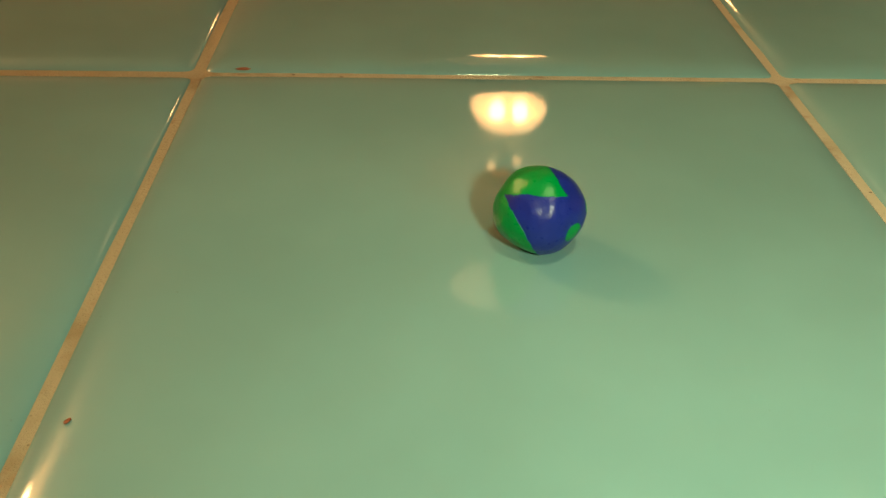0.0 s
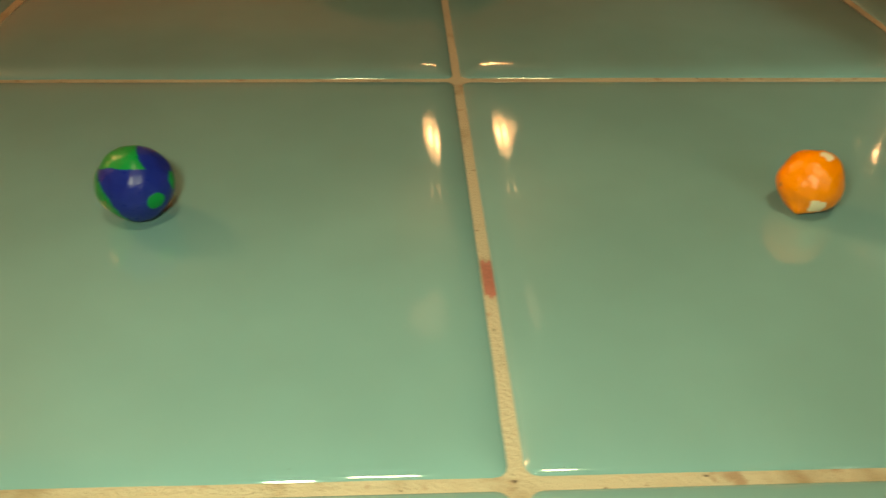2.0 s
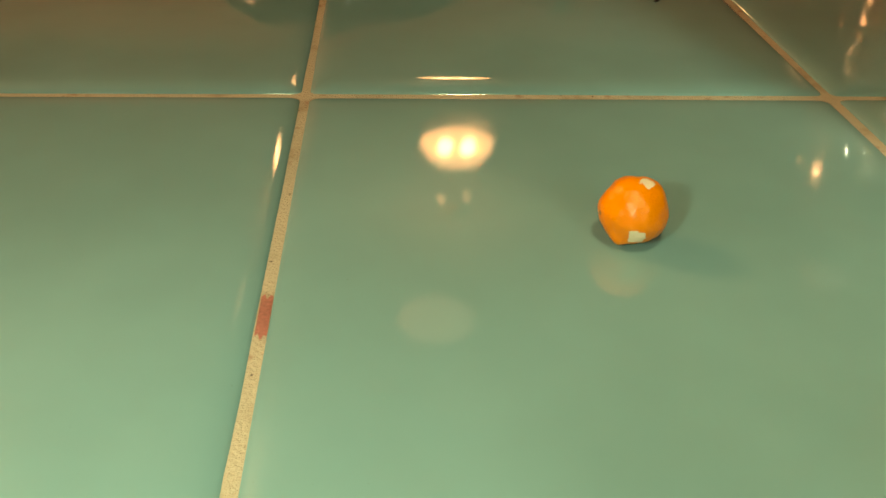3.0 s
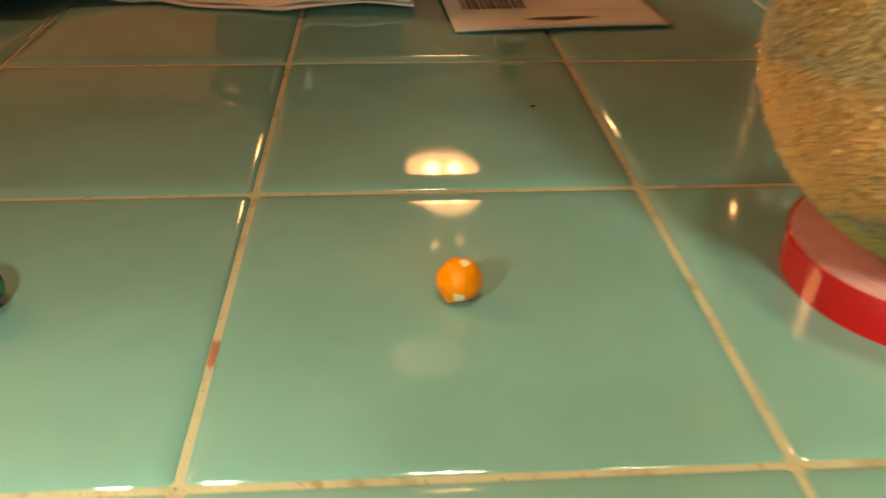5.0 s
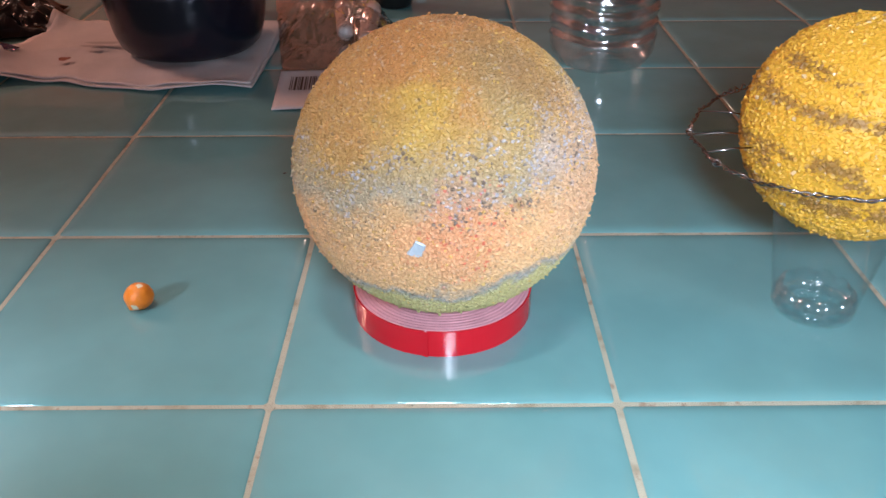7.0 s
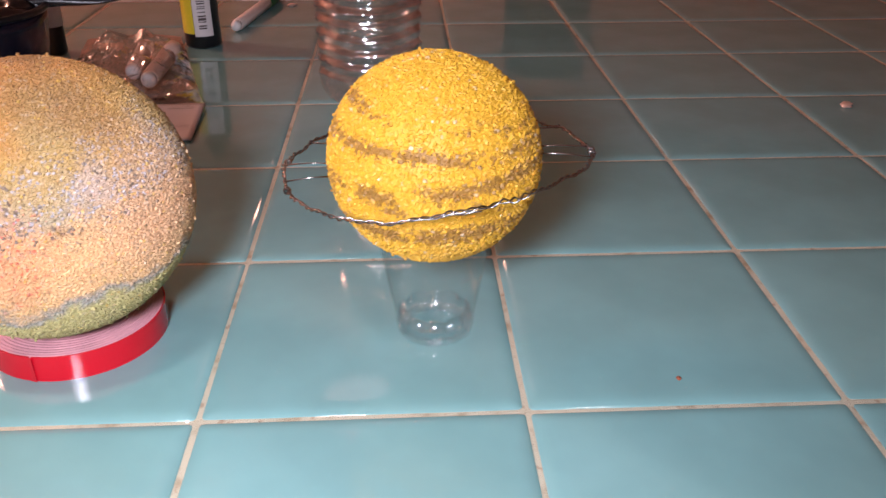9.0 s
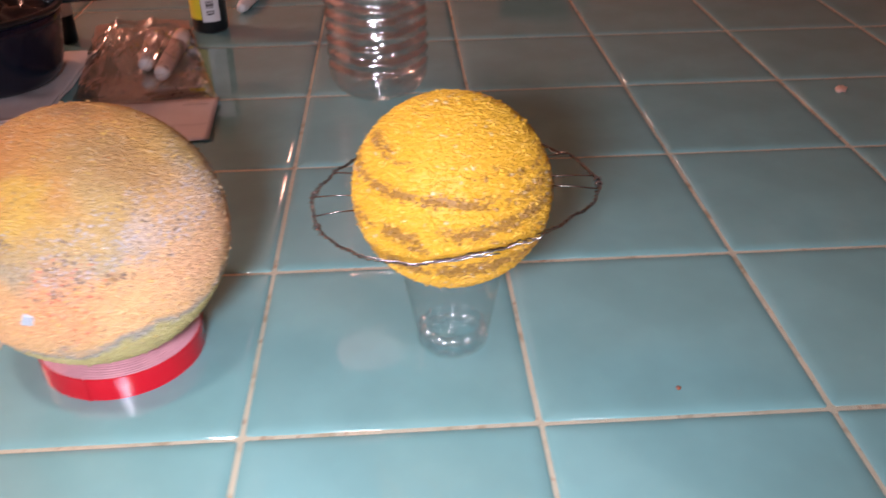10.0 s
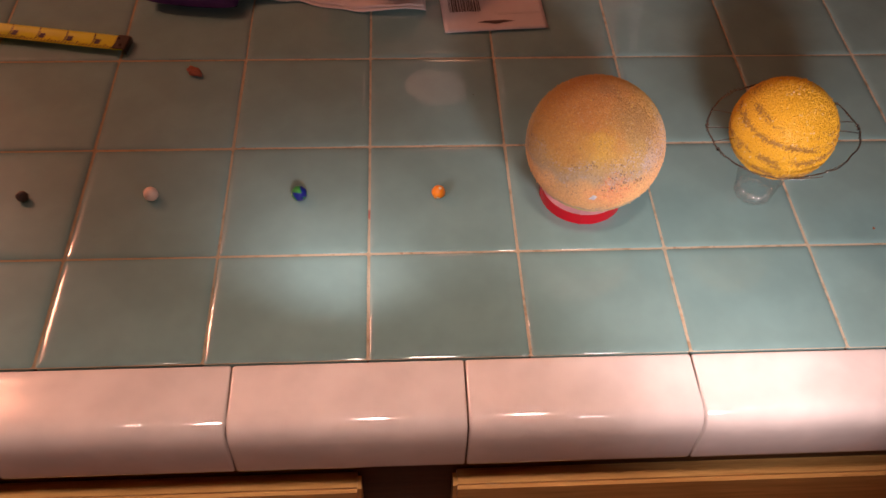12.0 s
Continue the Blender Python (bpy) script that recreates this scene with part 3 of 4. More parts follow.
def jupiter():
    ball = empty("jupiter_model", (0.1657, 0.0514, 0.0585), label="banded tan and peach foam ball covered in crumbs", category="model planet")
    ball.scale = (1.0, 1.0, 0.966)
    core = bmesh.new()
    bmesh.ops.create_icosphere(core, subdivisions=6, radius=0.0496)
    for v in core.verts:
        v.co *= 1 + 0.006 * noise.noise(v.co * 260)
    part("core", core, JUPITER, ball)
    tagged(linked("crumb_coat", crumb_mesh("crumb_coat", 52000, 0.0497, 0.00055, 3, 0.60), JUPITER, ball, "rough coat of painted foam crumbs", False), kind="stuff")
    rng = random.Random(5)
    tufts = bmesh.new()
    for k in range(300):
        d = Vector((rng.gauss(0, 1), rng.gauss(0, 1), rng.gauss(0, 1))).normalized()
        s = rng.uniform(0.0004, 0.0007)
        bmesh.ops.create_icosphere(tufts, subdivisions=1, radius=s, matrix=Matrix.Translation(d * (0.0501 + rng.uniform(0, 0.0006))) @ Euler((rng.random() * 6, rng.random() * 6, 0)).to_matrix().to_4x4() @ Matrix.Diagonal((1, 0.6, 1.3, 1)))
    tagged(part("crumb_fuzz", tufts, JUPITER, ball, "", False), kind="stuff")
    chip = box((0.0032, 0.0010, 0.0064), (0, 0, 0), 0.0004, 3)
    bmesh.ops.transform(chip, matrix=Matrix.Translation((-0.0080, -0.0490, -0.0040)) @ Euler((0.2, 0.45, -0.15)).to_matrix().to_4x4(), verts=chip.verts[:])
    for v in chip.verts:
        v.co.x = -0.0080 + (v.co.x + 0.0080) * (1.0 - 110 * (v.co.z + 0.004)) + 0.0020 * noise.noise(v.co * 420)
    part("chip", chip, plain("pale_blue_paint", (0.46, 0.51, 0.56), 0.4, 900.0), ball, "pale blue painted chip", False)


def tape_roll():
    roll = empty("mounting_tape_roll", (0.1648, 0.0560, 0.0), label="roll of pink foam mounting tape with red liner", category="tape roll")
    inner, outer, layers, h = 0.0150, 0.0318, 13, 0.0100
    top = lambda r: h + 0.0001 + 0.0023 * (outer - r) / (outer - inner)
    prof = []
    for k in range(layers):
        a, b = inner + (outer - inner) * k / layers, inner + (outer - inner) * (k + 1) / layers
        prof += [(a + 0.00008, top(a) - 0.0002), (a + 0.0002, top(a)), (b - 0.0002, top(b) + 0.0001 * math.sin(k * 2.3)), (b - 0.00008, top(b) - 0.0002)]
    prof += [(outer, 0.0), (inner, 0.0), (inner + 0.00008, top(inner) - 0.0002)]
    part("foam_winding", lathe(prof, 72), PINK_FOAM, roll, "pink foam layers wound in a spiral")
    for k in range(1, layers):
        a = inner + (outer - inner) * k / layers
        part("liner_edge", lathe([(a - 0.00009, top(a) - 0.0006), (a - 0.00009, top(a) - 0.0001), (a + 0.00009, top(a) - 0.0001), (a + 0.00009, top(a) - 0.0006)], 64), RED_EDGE, roll, "thin red liner edge")
    gap = -1.75

    def wrap(u, v):
        a = gap + 0.012 + u * (2 * math.pi - 0.03)
        return ((outer + 0.0007) * math.cos(a), (outer + 0.0007) * math.sin(a), 0.0001 + v * (h + 0.0001))
    part("red_liner", thick(sheet(120, 2, wrap), 0.0006), RED_LINER, roll, "glossy red plastic liner", False)

    def flap(u, v):
        a = gap - 0.05 + u * 0.075
        rr = outer + 0.0009 + 0.0005 * u * u
        return (rr * math.cos(a), rr * math.sin(a), 0.0001 + v * (h + 0.0002) * (1 - 0.02 * u))
    part("liner_end", thick(sheet(8, 3, flap), 0.0003), RED_LINER, roll, "loose end of the red liner", False)
    part("core", lathe([(inner - 0.0008, 0.0003), (inner, 0.0003), (inner, h - 0.001), (inner - 0.0008, h - 0.001), (inner - 0.0008, 0.0003)], 48), CARD, roll, "white card core")


SAT = Vector((0.3012, 0.0515, 0.0710))


def saturn():
    ball = empty("saturn_model", SAT, label="yellow foam ball with brown streaks and wire ring", category="model planet")
    ball.scale = (1.0, 1.0, 0.978)
    core = bmesh.new()
    bmesh.ops.create_icosphere(core, subdivisions=6, radius=0.0368)
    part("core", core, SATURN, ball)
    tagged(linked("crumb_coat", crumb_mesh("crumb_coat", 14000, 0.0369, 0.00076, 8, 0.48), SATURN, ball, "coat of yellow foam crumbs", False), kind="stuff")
    rng = random.Random(9)
    tufts = bmesh.new()
    for k in range(130):
        d = Vector((rng.gauss(0, 1), rng.gauss(0, 1), rng.gauss(0, 1))).normalized()
        bmesh.ops.create_icosphere(tufts, subdivisions=1, radius=rng.uniform(0.0004, 0.0007), matrix=Matrix.Translation(d * (0.0373 + rng.uniform(0, 0.0005))) @ Matrix.Diagonal((1, 0.7, 1.2, 1)))
    tagged(part("crumb_fuzz", tufts, SATURN, ball, "", False), kind="stuff")

    # the ring: two strands twisted round each other, bent by hand
    def line(a):
        rr = 0.0510 + 0.0022 * math.cos(a) ** 2 + 0.0009 * noise.noise(Vector((math.cos(a) * 7, math.sin(a) * 7, 0.3))) + 0.0020 * noise.noise(Vector((math.cos(a) * 2.6, math.sin(a) * 2.6, 0.3)))
        rr += 0.0022 * math.exp(-((((a + math.pi) % (2 * math.pi)) - math.pi) / 0.16) ** 2)
        z = 0.0025 * math.cos(a) - 0.0022 + 0.0022 * max(0.0, -math.sin(a)) + 0.0060 * math.cos(a) * max(0.0, -math.sin(a)) + 0.0020 * max(0.0, math.sin(a)) + 0.0013 * noise.noise(Vector((math.cos(a) * 8, math.sin(a) * 8, 2.0))) + 0.0013 * noise.noise(Vector((math.cos(a) * 1.7, math.sin(a) * 1.7, 5.0)))
        return Vector((rr * math.cos(a), rr * 0.93 * math.sin(a), z))
    ring = empty("wire_ring")
    ring.parent = ball
    for s in (0, 1):
        pts = []
        for k in range(720):
            a = 2 * math.pi * k / 720
            loose = 0.00040 + 0.0007 * max(0.0, noise.noise(Vector((math.cos(a) * 3, math.sin(a) * 3, 9.0))))
            tw = 46 * a + s * math.pi
            p = line(a)
            out = Vector((math.cos(a), math.sin(a), 0))
            pts.append(p + out * loose * math.cos(tw) + Vector((0, 0, 1)) * loose * math.sin(tw))
        part("wire_strand", tube(pts, 0.00033, 7, True), WIRE, ring, "dark steel wire strand")
    for a in (-0.16, 0.10, 0.48, math.pi - 0.14, math.pi + 0.14, math.pi - 0.52):
        end = line(a)
        start = Vector((math.cos(a * 0.9 if a < 1 else math.pi + (a - math.pi) * 0.9) * 0.034, math.sin(a) * 0.036, end.z + 0.001))
        mid = (start + end) / 2 + Vector((0, 0, 0.0005))
        part("spoke", tube([start, mid, end, end + Vector((0, 0.0012, 0.0008))], 0.00032, 7), WIRE, ring, "straight wire spoke")
    for a in (0.03, -0.04, math.pi + 0.3, math.pi - 0.2):
        c = line(a)
        coil = [c + Vector((0.0011 * math.cos(t), 0.0012 * (t / 14 - 0.5), 0.0011 * math.sin(t))) for t in np.linspace(0, 14, 60)]
        part("wire_knot", tube(coil, 0.00032, 6), WIRE, ring, "wound wire knot")
    tail = [line(-1.75 + 0.02 * k) + Vector((0, -0.0006 - 0.00012 * k, 0.0003 * k / 20)) for k in range(22)]
    part("wire_tail", tube(tail, 0.00033, 7), WIRE, ring, "loose wire end")


def cup():
    glass = empty("plastic_shot_cup", (0.3010, 0.0530, 0.0), label="small clear plastic cup with a scalloped base", category="cup")
    h, top, low = 0.0412, 0.0212, 0.0148

    def scallop(a, rad, z):
        k = max(0.0, 1 - abs(z - 0.0035) / 0.0048)
        return rad * (1 - 0.05 * k * abs(math.sin(6 * a))), z
    prof = [(0.0125, 0.0002), (low - 0.0004, 0.0), (low, 0.0007), (low + 0.0003, 0.004), (low + 0.0007, 0.0075),
            (top - 0.0003, h - 0.002), (top + 0.0006, h - 0.0015), (top + 0.0008, h - 0.0006), (top + 0.0003, h), (top - 0.0006, h - 0.0004),
            (low + 0.0001, 0.0080), (low - 0.0005, 0.0038), (0.0135, 0.0014), (0.008, 0.0016), (0.0, 0.0016)]
    part("wall", lathe(prof, 96, scallop), CUP_PLASTIC, glass, "clear thin plastic").visible_shadow = False

    def petal(a, rad, z):
        """Ten pressed petals round the foot, deepest at its lower rim."""
        lobe = abs(math.sin(5 * a)) ** 0.6
        return rad * (0.92 + 0.085 * lobe), z + 0.0018 * lobe * max(0.0, z - 0.003) / 0.004
    foot = [(0.0105, 0.0006), (0.0138, 0.0005), (0.0144, 0.0012), (0.0148, 0.0024), (0.0149, 0.0036), (0.0147, 0.0048), (0.0141, 0.0061), (0.0131, 0.0071), (0.0119, 0.0076)]
    part("base_ring", lathe(foot, 100, petal), CUP_BASE, glass, "clear petal-shaped foot").visible_shadow = False
    part("base_disc", lathe([(0.0, 0.0030), (0.0012, 0.0028), (0.0017, 0.0020), (0.0030, 0.0017), (0.0095, 0.0017), (0.0112, 0.0009)], 48), CUP_PLASTIC, glass, "clear dished bottom with a small nub").visible_shadow = False


jupiter()
tape_roll()
saturn()
cup()
clay_ball("earth_model", 0.0059, (-0.0533, 0.0546), EARTH, 2.0, 0.07, (-0.155, -0.83, 0.53), [((1.0, -0.15, 0.12), 0.03, 0.35)],
          label="glossy blue and green clay ball on the tiles", category="model planet", group="clay planets")
clay_ball("mars_model", 0.0051, (0.0533, 0.0545), MARS, 5.0, 0.08, (-0.34, -0.80, 0.49), [((-0.22, -0.35, -0.92), 0.13, 0.22)],
          label="orange clay ball with white flecks on the tiles", category="model planet", group="clay planets")
clay_ball("venus_model", 0.0054, (-0.1656, 0.0568), CREAM_CLAY, 7.0, 0.06, label="cream coloured clay ball on the tiles", category="model planet", group="clay planets")
clay_ball("mercury_model", 0.0043, (-0.2616, 0.0576), GREY_CLAY, 11.0, 0.12, label="small dark grey clay ball on the tiles", category="model planet", group="clay planets")

# ---- things at the back of the counter ----


def hole_outline():
    return [(0.0665, 0.0115), (0.058, 0.0135), (0.0395, 0.0135), (0.031, 0.0115), (0.041, 0.0098), (0.0487, 0.0078), (0.0565, 0.0098)]


def packet():
    """A header card with its clear bag of pens, lying on the tiles."""
    pack = empty("pen_packet", (0.0680, 0.2528, 0.0), (0, 0, 3.6), label="white barcode header card on an opened clear bag", category="packaging")
    lift = lambda x, y: 0.0015 + 0.0008 * math.sin(x * 26) * (1 - y / 0.064) + 0.002 * (y / 0.064) ** 2
    part("header_card", thick(sheet(24, 14, lambda u, v: (u * 0.0965, v * 0.064, lift(u * 0.0965, v * 0.064))), 0.0007), CARD, pack, "white printed card")
    rng = random.Random(4)
    code = empty("barcode")
    code.parent = pack
    x = 0.0075
    while x < 0.0365:
        w = rng.choice((0.0005, 0.0005, 0.0009, 0.0014))
        part("bar", sheet(1, 4, lambda u, v, x=x, w=w: (x + u * w, 0.028 + v * 0.022, lift(x, 0.028 + v * 0.022) + 0.0004)), INK, code, "", False)
        x += w + rng.choice((0.0004, 0.0006, 0.0010))
    hole = bmesh.new()
    hole.faces.new([hole.verts.new((px, py, lift(px, py) + 0.0003)) for px, py in hole_outline()[::-1]])
    bmesh.ops.recalc_face_normals(hole, faces=hole.faces[:])
    part("hang_hole", hole, INK, pack, "dark hang hole", False)
    for y, x0, x1, w in ((0.0215, 0.052, 0.092, 0.0007), (0.0235, 0.050, 0.093, 0.0005), (0.0535, 0.074, 0.091, 0.0016), (0.057, 0.076, 0.090, 0.0006)):
        part("print_line", sheet(6, 1, lambda u, v, y=y, x0=x0, x1=x1, w=w: (x0 + u * (x1 - x0), y + v * w, lift(x0 + u * (x1 - x0), y) + 0.0004)), FADED_INK, pack, "", False)

    def film(top):
        def at(u, v):
            x, y = 0.001 + u * (0.095 - 0.020 * v) - 0.022 * v, 0.060 + v * 0.180
            body = 4 * u * (1 - u) * min(1.0, v * 3.0) * min(1.0, (1.05 - v) * 3.0)
            n1 = noise.noise(Vector((x * 60, y * 55, 3.0 if top else 8.0))) + 0.5 * abs(noise.noise(Vector((x * 150, y * 130, 1.0))))
            z = (0.017 * body * (0.8 + 0.7 * n1) + 0.004) if top else 0.0012
            return (x + 0.002 * noise.noise(Vector((y * 60, 0, 0))), y, max(z, 0.0012) + (0.0004 if top else 0))
        return at
    part("bag_top", sheet(44, 60, film(True)), FILM, pack, "crumpled clear film", False)
    part("bag_back", sheet(4, 4, film(False)), FILM, pack, "clear film", False)


def pen(name, place, turn, length, body, tip, cap=None, rr=0.0062, **tags):
    thing = empty(name, place, (0, 0, turn), **tags)

    def along(profile):
        bm = lathe(profile, 28)
        bmesh.ops.rotate(bm, verts=bm.verts[:], cent=(0, 0, 0), matrix=Matrix.Rotation(math.radians(90), 3, "Y"))
        bmesh.ops.translate(bm, verts=bm.verts[:], vec=(0, 0, rr))
        return bm
    part("barrel", along([(0, 0), (rr * 0.9, 0.0004), (rr, 0.002), (rr, length * 0.66), (rr * 0.96, length * 0.66 + 0.0006), (0, length * 0.66 + 0.0006)]), body, thing)
    part("end_plug", along([(0, -0.006), (rr * 0.7, -0.0058), (rr * 0.86, -0.003), (rr * 0.86, 0.0002), (0, 0.0002)]), tip, thing, "white end plug")
    part("cap", along([(0, length * 0.66), (rr * 1.08, length * 0.66), (rr * 1.08, length * 0.93), (rr * 0.7, length), (0, length)]), cap or body, thing, "pen cap")
    return thing


def towel():
    def at(u, v):
        x0 = -0.126 + 0.004 * v + 0.005 * noise.noise(Vector((v * 4, 3.0, 0)))
        x = x0 + u * (0.0515 - x0)
        front = 0.3015 - 0.0180 * min(1.0, max(0.0, u * 3.4 - 1.1)) + 0.004 * noise.noise(Vector((u * 6, 0, 2.0)))
        y = front + v * (0.432 - front)
        curl = 0.013 * max(0.0, 1 - u * 6) ** 2 * (0.5 + 0.5 * math.sin(v * 7))
        z = 0.0012 + 0.0022 * (0.5 + noise.noise(Vector((x * 40, y * 35, 0)))) + curl + 0.0035 * max(0.0, math.sin(u * 8 + 1.0)) * max(0.0, 1 - v * 9)
        return (x, y, max(z, 0.0009))
    ob = empty("paper_towel", label="folded white paper towel with brown stains", category="paper towel")
    part("lower_ply", thick(sheet(60, 50, lambda u, v: at(u, v)), 0.0006), PAPER, ob)
    part("upper_ply", thick(sheet(60, 40, lambda u, v: tuple(Vector(at(u * 0.97 + 0.02, 0.03 + v * 0.95)) + Vector((0, 0, 0.0012 + 0.001 * noise.noise(Vector((u * 9, v * 9, 4))))))), 0.0005), PAPER, ob)
    for px, py, sx, sy, mat in ((-0.079, 0.333, 0.0035, 0.005, BROWN_CRUMB), (-0.062, 0.362, 0.012, 0.004, FADED_INK), (-0.068, 0.354, 0.007, 0.003, FADED_INK)):
        u, v = (px + 0.124) / 0.177, (py - 0.29) / 0.142
        z = at(u, v)[2] + 0.0042
        blot = bmesh.new()
        blot.faces.new([blot.verts.new((px + sx * math.cos(a) * (1 + 0.3 * math.sin(3 * a)), py + sy * math.sin(a) * (1 + 0.3 * math.cos(2 * a)), z)) for a in np.linspace(0, 2 * math.pi, 18, endpoint=False)])
        part("stain", blot, mat, ob, "dried stain", False)


def tub():
    pot = empty("dark_tub", (-0.0035, 0.3655, 0.0042), label="dark navy plastic bowl standing on a paper towel", category="bowl")
    prof = [(0.0, 0.0), (0.036, 0.0), (0.042, 0.0018), (0.0462, 0.006), (0.0490, 0.014), (0.0512, 0.026), (0.0533, 0.042), (0.0543, 0.050),
            (0.0520, 0.050), (0.0505, 0.040), (0.0485, 0.026), (0.0455, 0.014), (0.036, 0.006), (0.0, 0.004)]
    part("bowl", lathe(prof, 72), NAVY, pot, "smooth round-bottomed dark bowl")
    part("rim", lathe([(0.0522, 0.0502), (0.0555, 0.0500), (0.0568, 0.0518), (0.0566, 0.0535), (0.0550, 0.0545), (0.0525, 0.0540), (0.0522, 0.0502)], 72), BLACK_PLASTIC, pot, "black rolled rim")
    bag = empty("black_plastic_bag", (-0.0035, 0.3655, 0.0), label="crumpled black plastic bag stuffed in the bowl", category="plastic bag")
    def fold(u, v):
        a, q = u * 2 * math.pi, v
        k = noise.noise(Vector((math.cos(a) * 2.2, math.sin(a) * 2.2, q * 3)))
        rr = q * 0.0512
        crease = abs(noise.noise(Vector((rr * 55 * math.cos(a), rr * 55 * math.sin(a), 2)))) + 0.5 * noise.noise(Vector((rr * 130 * math.cos(a), rr * 130 * math.sin(a), 5)))
        z = 0.0535 + 0.010 * (1 - q * q) * (0.7 + 0.6 * k) + 0.009 * crease * (1 - q ** 4)
        return (rr * math.cos(a), rr * math.sin(a), z)
    part("sheet", sheet(84, 26, fold), BLACK_BAG, bag)
    strap = [(0.030 + 0.0108 * k, 0.012 + 0.0020 * k, 0.0615 + 0.0012 * math.sin(k * 0.9)) for k in range(9)]
    part("strap", thick(sheet(8, 1, lambda u, v: (strap[round(u * 8)][0], strap[round(u * 8)][1] + (v - 0.5) * 0.012, strap[round(u * 8)][2] + (v - 0.5) * 0.016 * (1.15 - u))), 0.0012), BLACK_BAG, bag, "black strap")


def dark_bag():
    """A second black bag, crumpled low beside the bowl, behind the towel."""
    thing = empty("black_plastic_bag", (-0.178, 0.430, 0.0), (0, 0, 12), label="crumpled glossy black plastic bag beside the bowl", category="plastic bag")

    def heap(u, v):
        x, y = (u - 0.5) * 0.112, (v - 0.5) * 0.085
        edge = max(0.0, 1 - (2 * abs(u - 0.5)) ** 2.6) * max(0.0, 1 - (2 * abs(v - 0.5)) ** 2.6)
        crease = abs(noise.noise(Vector((x * 45, y * 45, 7)))) + 0.5 * noise.noise(Vector((x * 120, y * 120, 3)))
        return (x + 0.006 * noise.noise(Vector((y * 50, 1, 0))), y + 0.006 * noise.noise(Vector((x * 50, 2, 0))), 0.0016 + edge ** 0.6 * (0.018 + 0.016 * crease))
    part("sheet", sheet(56, 44, heap), BLACK_BAG, thing, "", False)


def dropper_bottle(name, place, rad, height, body, label_mat, print_side, **tags):
    thing = empty(name, place, (0, 0, print_side), **tags)
    part("body", lathe([(0, 0), (rad * 0.9, 0), (rad, 0.002), (rad, height * 0.72), (rad * 0.8, height * 0.8), (rad * 0.4, height * 0.84), (rad * 0.4, height * 0.86), (0, height * 0.86)], 40), body, thing)
    part("cap", lathe([(0, height * 0.86), (rad * 0.5, height * 0.86), (rad * 0.45, height), (0, height)], 28), BLACK_PLASTIC, thing, "black cap")

    def wrap(a0, a1, z0, z1, out):
        return sheet(24, 2, lambda u, v: ((rad + out) * math.cos(a0 + u * (a1 - a0)), (rad + out) * math.sin(a0 + u * (a1 - a0)), z0 + v * (z1 - z0)))
    return thing, wrap


def glue_bottle():
    rad, h = 0.0145, 0.105
    thing, wrap = dropper_bottle("glue_bottle", (0.1275, 0.4860, 0.0), rad, h, BLACK_PLASTIC, YELLOW_LABEL, 0,
                                 label="small black bottle with yellow and white label", category="bottle")
    part("yellow_label", wrap(-2.95, -1.78, 0.012, 0.072, 0.0003), YELLOW_LABEL, thing, "yellow paper label")
    white = part("barcode_label", wrap(-1.76, -0.75, 0.010, 0.072, 0.0003), CARD, thing, "white barcode label")
    rng = random.Random(7)
    z = 0.016
    while z < 0.058:
        t = rng.choice((0.0007, 0.0012, 0.002))
        part("bar", wrap(-1.50, -1.08, z, z + t, 0.0006), INK, white)
        z += t + rng.choice((0.0008, 0.0014, 0.0022))


def water_bottle():
    thing = empty("water_bottle", (0.2690, 0.3385, 0.0), label="clear ribbed plastic water bottle standing on the tiles", category="bottle")
    rad = 0.0335

    def ribs(a, rr, z):
        k = 1.0
        if 0.018 < z < 0.125:
            k += 0.040 * noise.noise(Vector((math.cos(a) * 9, math.sin(a) * 9, z * 230)))
            k += 0.026 * math.sin(z * 2 * math.pi / 0.0088 + 0.9 * math.sin(3 * a))
        if z < 0.014:
            k -= 0.05 * max(0.0, math.cos(5 * a)) * (1 - z / 0.014)
        return rr * k, z
    outer = [(0.0, 0.007), (0.012, 0.004), (0.019, 0.0006), (0.0235, 0.0), (0.0275, 0.0022), (0.0305, 0.006), (0.0325, 0.0095), (rad, 0.013)]
    outer += [(rad, 0.013 + 0.0011 * k) for k in range(1, 104)]
    outer += [(rad, 0.135), (0.029, 0.155), (0.02, 0.175), (0.0125, 0.186), (0.0125, 0.196)]
    inner = [(max(r - 0.0012, 0.0), z + 0.0006) for r, z in reversed(outer)]
    part("wall", lathe(outer + inner, 60, ribs), BOTTLE_PLASTIC, thing, "thin clear ribbed plastic").visible_shadow = False
    part("cap", lathe([(0, 0.209), (0.0135, 0.209), (0.0142, 0.207), (0.0142, 0.196), (0.0, 0.196)], 36), WHITE_PLASTIC, thing, "white screw cap")


